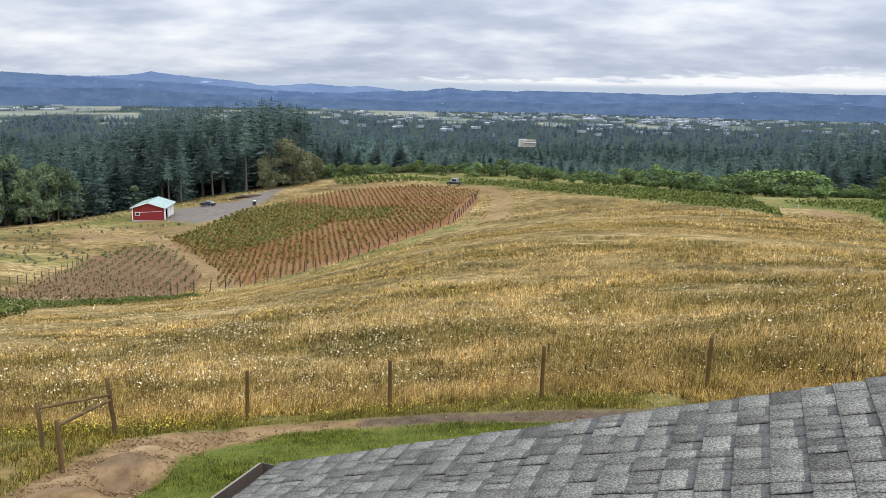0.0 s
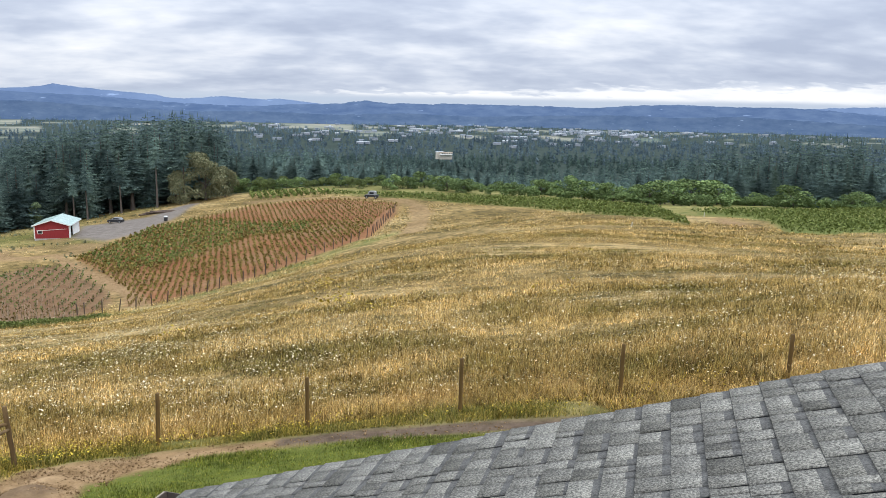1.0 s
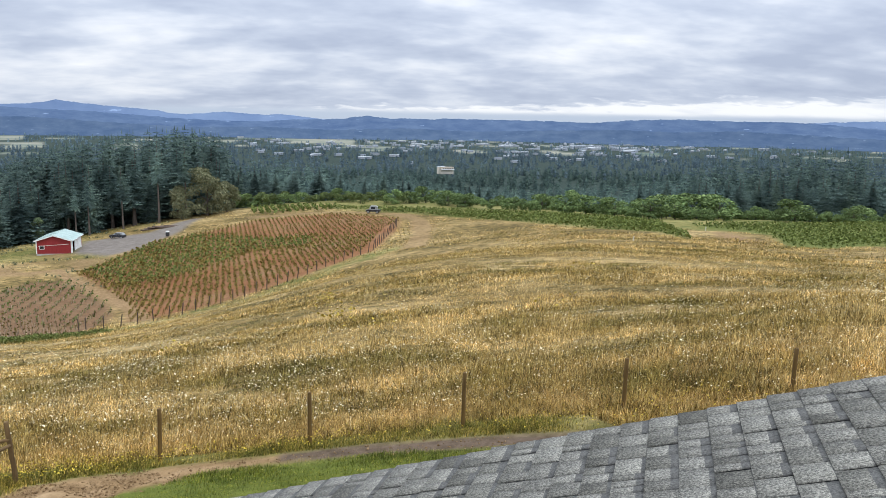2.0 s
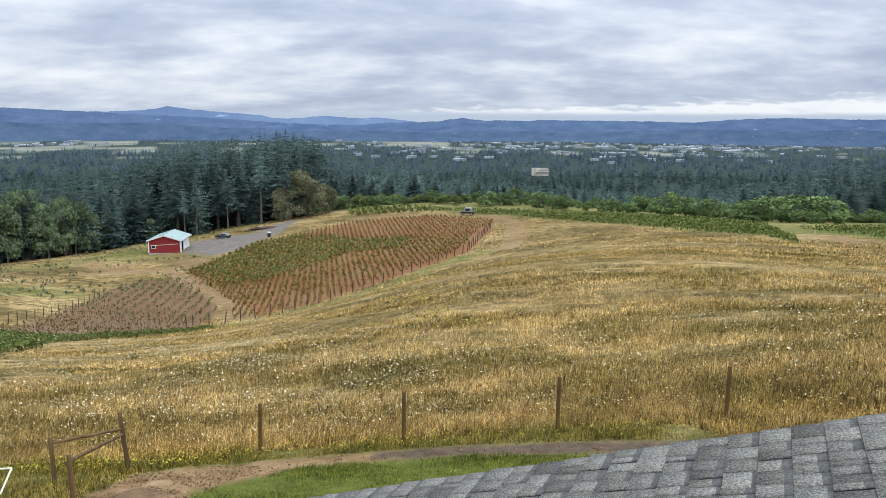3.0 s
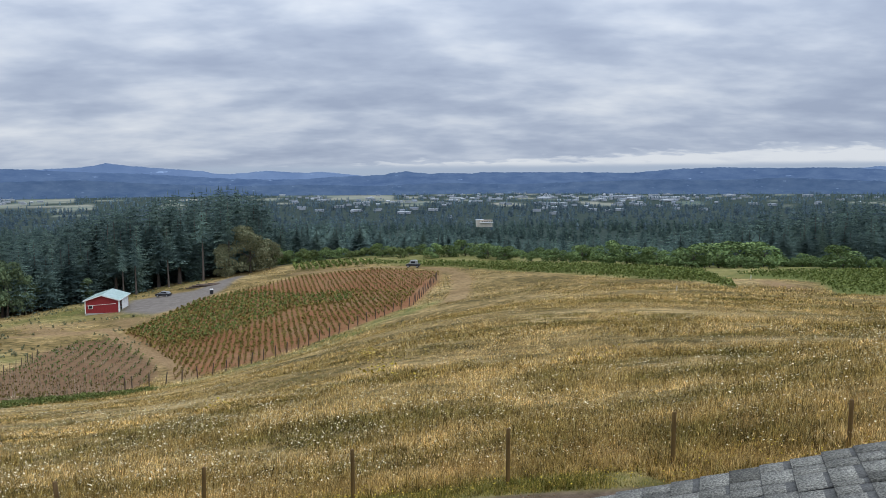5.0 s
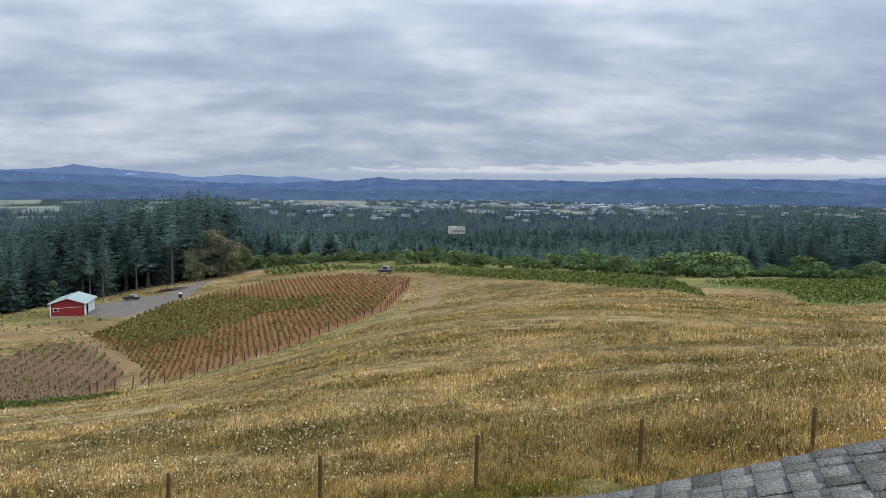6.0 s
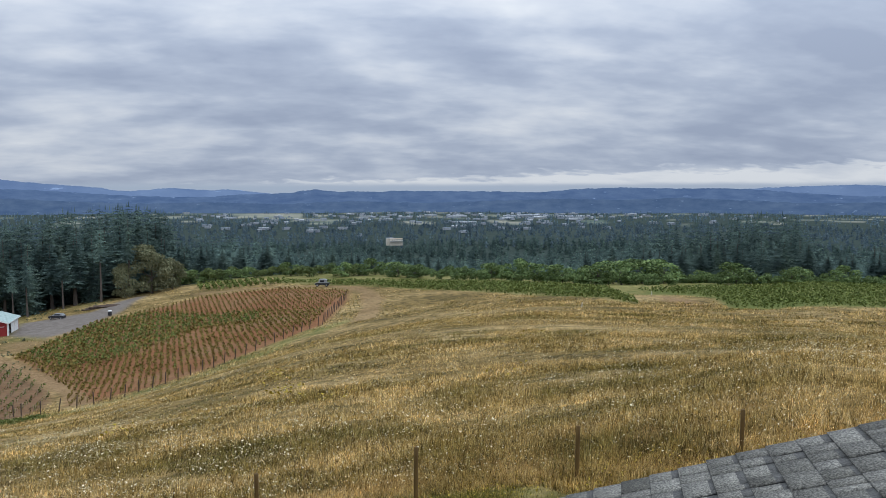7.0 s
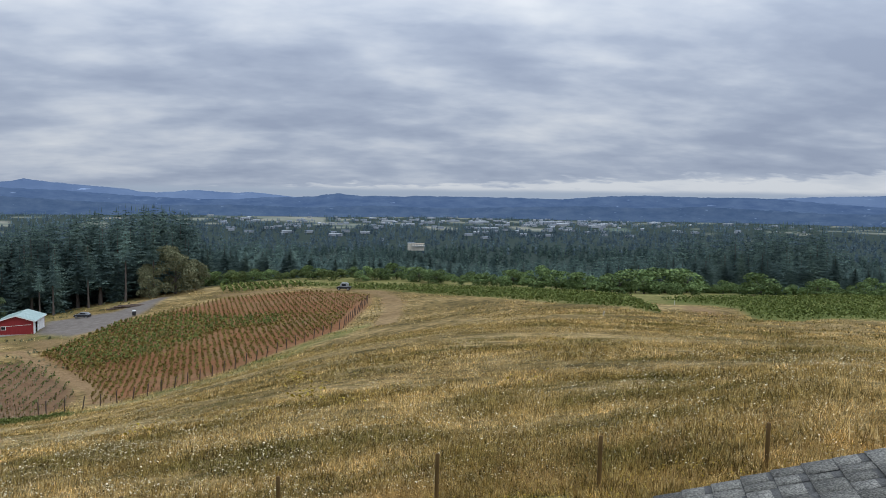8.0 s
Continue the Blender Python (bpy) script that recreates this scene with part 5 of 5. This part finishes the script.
def barn():
    W, LEN, H, RISE = 7.9, 10.5, 3.3, 1.25
    ob = empty("barn", pose(-75.0, 198.6, -26.9, 0, 0, 6.3), "red barn with white trim and a pale green metal roof", "barn")
    part("foundation", box_bm(W + 0.1, LEN + 0.1, 1.6, (0, LEN / 2, -1.5)), CONCRETE, ob)
    part("wall", box_bm(W, 0.15, H, (0, 0.075, 0.1)), RED, ob)
    part("wall", box_bm(W, 0.15, H, (0, LEN - 0.075, 0.1)), RED, ob)
    part("wall", box_bm(0.15, LEN - 0.3, H, (-W / 2 + 0.075, LEN / 2, 0.1)), RED, ob)
    for y in (0.0, LEN - 0.15):
        bm = bmesh.new()
        f0 = [bm.verts.new(q) for q in ((-W / 2, y, H + 0.1), (W / 2, y, H + 0.1), (0, y, H + RISE + 0.05))]
        f1 = [bm.verts.new(v.co + Vector((0, 0.15, 0))) for v in f0]
        bm.faces.new(f0), bm.faces.new(f1[::-1])
        for i in range(3):
            bm.faces.new((f0[i], f1[i], f1[(i + 1) % 3], f0[(i + 1) % 3]))
        part("gable", bm, RED, ob)
    # bay side: pillars, header and doors
    part("header", box_bm(0.15, LEN - 0.3, 0.55, (W / 2 - 0.075, LEN / 2, H - 0.45)), WHITE, ob, "white header over the bays")
    for y in (0.8, 3.9, 7.0, 9.95):
        part("pillar", box_bm(0.15, 1.2 if y < 1 else 0.55, H - 0.55, (W / 2 - 0.075, y, 0.1)), WHITE, ob, "white boarded pillar")
    for y, w in ((5.45, 2.55), (8.48, 2.4)):
        d = part("door", box_bm(0.06, w, H - 0.56, (W / 2 - 0.16, y, 0.1)), WHITE, ob, "white overhead bay door")
        for k in range(4):
            part("panel", box_bm(0.03, w - 0.1, (H - 0.56) / 4 - 0.05, (W / 2 - 0.118, y, 0.12 + k * (H - 0.56) / 4), 0.008), WHITE, d)
    # black panel set back in the bay: its shade, put in as colour
    part("inside", box_bm(0.05, 2.6, H - 0.6, (W / 2 - 1.2, 2.35, 0.1)), DARK, ob, "black panel painting the shade of the open bay")
    # roof sheets with ribs
    run = W / 2 + 0.45
    tilt = math.degrees(math.atan2(RISE, W / 2))
    ln = run / math.cos(radians(tilt))
    for s in (-1, 1):
        m = pose(0, 0, H + RISE + 0.12, 0, s * tilt, 0)
        r = part("roof", box_bm(ln, LEN + 0.9, 0.06, (s * ln / 2, LEN / 2, 0), 0.0, None, m), ROOFING, ob)
        for k in range(12):
            part("rib", box_bm(ln, 0.05, 0.04, (s * ln / 2, -0.4 + (LEN + 0.8) * k / 11, 0.062), 0.0, None, m), ROOFING, r)
        part("fascia", box_bm(ln, 0.05, 0.26, (s * ln / 2, -0.48, -0.21), 0.0, None, m), WHITE, ob, "white gable fascia")
        part("eave_board", box_bm(0.05, LEN + 0.8, 0.2, (s * (ln + 0.03), LEN / 2, -0.16), 0.0, None, m), WHITE, ob)
    for x in (-W / 2 - 0.01, W / 2 + 0.01):
        part("corner_board", box_bm(0.24, 0.24, H + 0.1, (x, 0.06, 0.05)), WHITE, ob)
    win = part("window", box_bm(1.1, 0.08, 0.9, (-2.7, -0.045, 1.2)), WHITE, ob, "small white framed window")
    part("pane", box_bm(0.85, 0.03, 0.65, (-2.7, -0.1, 1.32)), DARK, win)
    part("trim_band", box_bm(6.9, 0.05, 0.09, (0, -0.03, 2.15), 0.0, None, pose(0, 0, 0.0, 0, -3.5, 0)), WHITE, ob, "thin white batten across the gable")
    return ob


barn()

GLASS = plain("dark_car_glass", (0.015, 0.018, 0.02), (0.03, 0.035, 0.04), 2.0, 0.08)
TYRE = plain("black_tyre_rubber", (0.015, 0.015, 0.015), (0.03, 0.03, 0.03), 6.0, 0.9)
STEEL = plain("grey_wheel_steel", (0.35, 0.35, 0.36), (0.5, 0.5, 0.5), 6.0, 0.4, 0.7)


def disc(r, w, x, y, z, sides=18):
    bm = bmesh.new()
    bmesh.ops.create_cone(bm, cap_ends=True, segments=sides, radius1=r, radius2=r, depth=w, matrix=pose(x, y, z, 90, 0, 0))
    bmesh.ops.bevel(bm, geom=[e for e in bm.edges if len(e.link_faces) == 2 and abs(e.calc_face_angle(0)) > 1.0], offset=w * 0.18, segments=1, affect="EDGES")
    return bm


def profile_bm(prof, half, inset=0.0, top=None):
    """A body drawn as a side outline and given width; points over `top` are drawn in."""
    bm = bmesh.new()
    sides = []
    for s in (-1, 1):
        sides.append([bm.verts.new((px, s * (half - (inset if top is not None and pz > top else 0)), pz)) for px, pz in prof])
    n = len(prof)
    bm.faces.new(sides[0]), bm.faces.new(sides[1][::-1])
    for i in range(n):
        bm.faces.new((sides[0][(i + 1) % n], sides[0][i], sides[1][i], sides[1][(i + 1) % n]))
    bmesh.ops.recalc_face_normals(bm, faces=bm.faces)
    bmesh.ops.bevel(bm, geom=bm.edges[:], offset=0.05, segments=2, affect="EDGES", clamp_overlap=True)
    return bm


def vehicle(name, label, paint, cabin, m, prof, cab, wheels, r=0.34, half=0.85):
    ob = empty(name, m, label, "vehicle")
    part("body", profile_bm(prof, half), paint, ob)
    c = part("cabin", profile_bm(cab, half - 0.08, 0.12, max(z for x, z in cab) - 0.2), cabin, ob)
    x0, x1 = min(x for x, z in cab), max(x for x, z in cab)
    z0, z1 = min(z for x, z in cab), max(z for x, z in cab)
    for s in (-1, 1):
        part("window", box_bm((x1 - x0) * 0.5, 0.03, (z1 - z0) * 0.5, ((x0 + x1) / 2, s * (half - 0.085), z0 + (z1 - z0) * 0.25), 0.01), GLASS, c, "dark side window")
    for x in wheels:
        for s in (-1, 1):
            w = part("wheel", disc(r, 0.22, x, s * (half - 0.1), r), TYRE, ob, "black tyre")
            part("rim", disc(r * 0.55, 0.05, x, s * (half + 0.015), r), STEEL, w)
    for s in (-1, 1):
        xf = max(px for px, pz in prof)
        part("headlight", box_bm(0.06, 0.26, 0.14, (xf - 0.01, s * half * 0.68, 0.68), 0.02), STEEL, ob)
    return ob


GREY_PAINT = plain("grey_car_paint", (0.26, 0.27, 0.275), (0.36, 0.37, 0.375), 1.0, 0.3, 0.3, 0.02)
CREAM_PAINT = plain("cream_canopy", (0.50, 0.48, 0.40), (0.62, 0.60, 0.52), 1.0, 0.5, 0, 0.02)
BLACK_PAINT = plain("black_plastic", (0.02, 0.02, 0.022), (0.045, 0.045, 0.05), 2.0, 0.5)
vx, vy = -66.5, 220.5
vehicle("parked_car", "dark grey hatchback parked on the gravel yard", BLACK_PAINT, GREY_PAINT, pose(vx, vy, height(vx, vy) + 0.02, 0, 0, 172),
        [(-2.0, 0.35), (-2.05, 0.95), (-0.9, 1.0), (1.1, 0.98), (2.0, 0.8), (2.1, 0.35)], [(-1.9, 0.95), (-1.4, 1.5), (0.3, 1.55), (1.15, 0.95)], (-1.3, 1.35))
vx, vy = 2.5, 211.0
vehicle("utility_vehicle", "dark farm utility vehicle with a grey canopy on the ridge track", BLACK_PAINT, GREY_PAINT, pose(vx, vy, height(vx, vy) + 0.02, 0, 0, 170),
        [(-1.9, 0.45), (-1.95, 0.95), (-0.6, 0.95), (1.2, 1.0), (1.75, 0.85), (1.85, 0.45)], [(-1.3, 0.9), (-1.25, 1.75), (-0.9, 1.98), (0.6, 1.95), (1.0, 1.0)], (-1.25, 1.2), 0.36)

LOG = plain("dark_log_bark", (0.05, 0.036, 0.028), (0.17, 0.125, 0.095), 2.0, 0.95, 0, 0.5)
for i in range(16):
    x, y = -57.5 + rnd.uniform(-3.4, 3.6), 232.0 + rnd.uniform(-1.5, 2.0)
    a = rnd.uniform(-0.5, 0.5)
    ln, zz = rnd.uniform(1.5, 3.2), height(x, y) + rnd.uniform(0.1, 0.8) * max(0.15, 1 - abs(x + 57.5) / 3.6)
    me = bpy.data.meshes.new("log")
    b = log_bm((-math.cos(a) * ln, -math.sin(a) * ln, 0), (math.cos(a) * ln, math.sin(a) * ln, rnd.uniform(-0.15, 0.2)), rnd.uniform(0.12, 0.24), 0.1, 8, 4, 0.15, i)
    b.to_mesh(me)
    b.free()
    me.materials.append(LOG)
    lg = tagged(new("log", me), "dark felled log in the brush pile by the road", "log", "logs of the brush pile")
    lg.location = (x, y, zz)

x, y = -51.5, 213.0
tank = empty("water_barrel", pose(x, y, height(x, y)), "black plastic barrel with a white lid beside the road", "barrel")
bm = bmesh.new()
for r0, r1, z0, z1 in ((0.42, 0.5, 0.0, 0.35), (0.5, 0.5, 0.35, 0.85), (0.5, 0.42, 0.85, 1.1)):
    bmesh.ops.create_cone(bm, cap_ends=True, segments=20, radius1=r0, radius2=r1, depth=z1 - z0, matrix=pose(0, 0, (z0 + z1) / 2 - 0.05))
part("drum", bm, BLACK_PAINT, tank)
bm = bmesh.new()
bmesh.ops.create_cone(bm, cap_ends=True, segments=20, radius1=0.5, radius2=0.4, depth=0.25, matrix=pose(0, 0, 1.17))
part("lid", bm, WHITE, tank, "white lid")

for x, y in ((37.8, 107.0), (63.2, 140.1)):
    st = empty("marker_stake", pose(x, y, height(x, y) - 0.1, 3, 4, 20), "white marker stake standing in the dry grass", "stake", "marker stakes")
    part("stake", box_bm(0.11, 0.08, 0.85, (0, 0, 0), 0.01), CREAM_PAINT, st)
    part("cap", box_bm(0.13, 0.10, 0.05, (0, 0, 0.85), 0.01), CREAM_PAINT, st)

# pale pipe frame beside the paddock corner
PIPE = plain("pale_pipe", (0.62, 0.56, 0.42), (0.80, 0.75, 0.60), 5.0, 0.5)
fz = height(-8.6, 14.0)
fr = empty("pipe_frame", pose(-8.6, 14.0, fz), "pale cream pipe frame lying by the rough grass", "frame")
part("top_bar", log_bm((-1.3, 0.1, 0.30), (0.1, 0.25, 0.36), 0.02, 0.02, 8, 3, 0.02, 1), PIPE, fr)
part("leg", log_bm((0.1, 0.25, 0.36), (0.28, -0.75, -0.03), 0.02, 0.02, 8, 3, 0.02, 2), PIPE, fr)
part("leg", log_bm((-1.3, 0.1, 0.30), (-1.15, -0.85, -0.03), 0.02, 0.02, 8, 3, 0.02, 3), PIPE, fr)

# clods and stones on the dug earth
CLOD = leaf_material("earth_clods", (0.12, 0.072, 0.032), (0.32, 0.215, 0.115))
g = np.random.default_rng(130)
x, y = g.uniform(-7.2, 3.0, 26000), g.uniform(10.4, 15.8, 26000)
k = (area(x, y, DIRT, 0.15) > 0.45) & (g.random(26000) < np.where(x < -3.8, 1.0, 0.35))
k |= (area(x, y, DARK_BED, 0.1) > 0.5) & (g.random(26000) < 0.25)
x, y = x[k], y[k]
n = len(x)
s = 0.005 + 0.028 * g.random(n) ** 4
z = heights(x, y) + dug(x, y) + 0.01
dirs = np.array([(1, 0, 0), (0, 1, 0), (-1, 0, 0), (0, -1, 0), (0, 0, 0.8), (0, 0, -0.8)])
v = np.stack([x, y, z], -1)[:, None, :] + dirs[None] * s[:, None, None] * g.uniform(0.6, 1.4, (n, 6, 1))
f = np.concatenate([np.arange(n)[:, None] * 6 + np.array([q]) for q in ((0, 1, 4), (1, 2, 4), (2, 3, 4), (3, 0, 4), (1, 0, 5), (2, 1, 5), (3, 2, 5), (0, 3, 5))])
tagged(new("earth_clods", mesh_of("earth_clods", v.reshape(-1, 3), f, [CLOD])), "loose clods and stones on the dug earth", "earth", kind="stuff")

# small scrub on the dry bank and brambles at the meadow's lower edge
g = np.random.default_rng(120)
x, y = [], []
for i in range(170):
    deg, d = g.uniform(-31, -13), g.uniform(0.62, 0.985)
    d *= edge_at(deg)
    cx, cy = by_bearing(deg, d)
    if area(np.array([cx]), np.array([cy]), YARD, 3.0)[0] > 0.05 or area(np.array([cx]), np.array([cy]), VINES, 1.0)[0] > 0.05:
        continue
    if math.hypot(cx + 75, cy - 204) < 11:
        continue
    n = int(g.integers(1, 5))
    x.append(g.normal(cx, 1.1, n)), y.append(g.normal(cy, 0.5, n))
x, y = np.concatenate(x), np.concatenate(y)
clumps("bank_scrub", x, y, 0.45 * np.ones(len(x)), 0.55, 12, 0.22, OAK, "scattered low scrub on the dry bank", 121, "scrub")
BRAMBLE = [(-27.5, 43.0), (-30.0, 37.0), (-48.0, 60.0), (-49.0, 75.0), (-42.0, 81.5), (-36.8, 87.0), (-34.0, 99.0), (-32.0, 101.0), (-34.0, 88.0), (-36.5, 78.0), (-36.5, 68.0), (-29.5, 51.0)]
x, y = g.uniform(-50, -26, 5000), g.uniform(36, 102, 5000)
k = area(x, y, BRAMBLE, 1.2) + 0.3 * wave(x, y, 1.8) > 0.55
x, y = x[k], y[k]
clumps("bramble_bank", x, y, 1.3 + 0.4 * wave(x, y, 2.5), 0.55 + 0.3 * wave(x, y, 3.0), 26, 0.10, VINE_LEAF, "green bramble bank at the meadow's lower edge", 123, "brambles")
k = g.random(len(x)) < 0.5
flower_heads("bank_umbels", x[k] + g.normal(0, 1.2, k.sum()), y[k] + g.normal(0, 1.2, k.sum()), 0.6, 0.95, 0.05, WHITE_BLOOM, "white umbels over the bramble bank", 124)


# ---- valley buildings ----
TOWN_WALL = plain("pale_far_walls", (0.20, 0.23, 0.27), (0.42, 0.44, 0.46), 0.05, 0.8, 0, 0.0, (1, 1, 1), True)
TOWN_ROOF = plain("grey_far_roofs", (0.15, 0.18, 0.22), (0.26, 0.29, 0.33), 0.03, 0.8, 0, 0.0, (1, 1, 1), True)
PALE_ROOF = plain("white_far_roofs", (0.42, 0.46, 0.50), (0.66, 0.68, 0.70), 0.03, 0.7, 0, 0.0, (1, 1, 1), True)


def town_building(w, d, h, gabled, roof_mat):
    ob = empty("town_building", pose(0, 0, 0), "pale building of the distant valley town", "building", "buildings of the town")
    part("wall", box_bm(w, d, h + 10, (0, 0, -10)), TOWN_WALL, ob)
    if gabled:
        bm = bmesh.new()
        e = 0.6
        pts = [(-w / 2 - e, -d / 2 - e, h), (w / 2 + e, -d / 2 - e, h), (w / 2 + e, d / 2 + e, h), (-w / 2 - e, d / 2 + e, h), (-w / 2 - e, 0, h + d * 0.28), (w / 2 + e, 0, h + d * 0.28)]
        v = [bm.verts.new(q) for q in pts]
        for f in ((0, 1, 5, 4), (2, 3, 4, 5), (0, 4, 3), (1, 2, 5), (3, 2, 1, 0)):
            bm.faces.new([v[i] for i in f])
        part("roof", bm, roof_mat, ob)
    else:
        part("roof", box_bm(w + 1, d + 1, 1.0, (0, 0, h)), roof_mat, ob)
    return ob


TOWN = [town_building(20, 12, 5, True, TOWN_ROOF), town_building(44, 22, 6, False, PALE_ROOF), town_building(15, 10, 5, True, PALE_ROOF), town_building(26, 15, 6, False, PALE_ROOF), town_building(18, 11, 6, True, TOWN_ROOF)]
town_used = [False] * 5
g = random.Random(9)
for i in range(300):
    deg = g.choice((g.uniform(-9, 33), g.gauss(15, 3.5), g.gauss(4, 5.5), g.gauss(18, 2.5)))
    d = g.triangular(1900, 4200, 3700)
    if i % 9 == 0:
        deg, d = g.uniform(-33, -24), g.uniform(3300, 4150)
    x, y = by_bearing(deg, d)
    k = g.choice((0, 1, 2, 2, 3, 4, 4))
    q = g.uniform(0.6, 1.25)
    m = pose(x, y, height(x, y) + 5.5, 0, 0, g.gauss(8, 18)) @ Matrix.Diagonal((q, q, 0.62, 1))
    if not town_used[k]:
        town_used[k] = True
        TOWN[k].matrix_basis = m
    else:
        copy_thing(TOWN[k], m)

WINERY = plain("cream_winery_walls", (0.58, 0.52, 0.42), (0.72, 0.66, 0.55), 0.3, 0.8)
TERRA = plain("tan_winery_roof", (0.40, 0.30, 0.21), (0.52, 0.42, 0.31), 0.3, 0.8)
wx, wy = by_bearing(5.95, 1180)
win = empty("hill_house", pose(wx, wy, EYE - 0.0605 * 1180, 0, 0, 8) @ Matrix.Diagonal((0.8, 0.8, 0.5, 1)), "large cream house with terrace among the firs", "house")
part("wall", box_bm(24, 12, 20, (0, 0, -14), 0.1), WINERY, win)
part("wing", box_bm(13, 10, 21.5, (-10, 3, -14), 0.1), WINERY, win)
part("roof", box_bm(25.5, 13.5, 0.8, (0, 0, 6.0), 0.1), TERRA, win)
part("roof", box_bm(14.5, 11.5, 0.8, (-10, 3, 7.5), 0.1), PALE_ROOF, win)
for i in range(6):
    w = part("window", box_bm(2.2, 0.3, 2.0, (-7 + i * 3.4, -6.05, 1.8), 0.05), GLASS, win)
part("terrace", box_bm(26, 5, 1.2, (0, -8, -1.0), 0.1), PALE_ROOF, win)

# firs before the hill house
g = random.Random(21)
for i in range(16):
    deg = 5.0 + i * 0.125
    d = 1120 + g.uniform(-20, 30)
    x, y = by_bearing(deg, d)
    set_tree(FIRS, first_used, g.choice((0, 2, 3)), x, y, max(10.0, EYE - d * g.uniform(0.060, 0.064) - height(x, y)), 1.6, spin=i * 50)
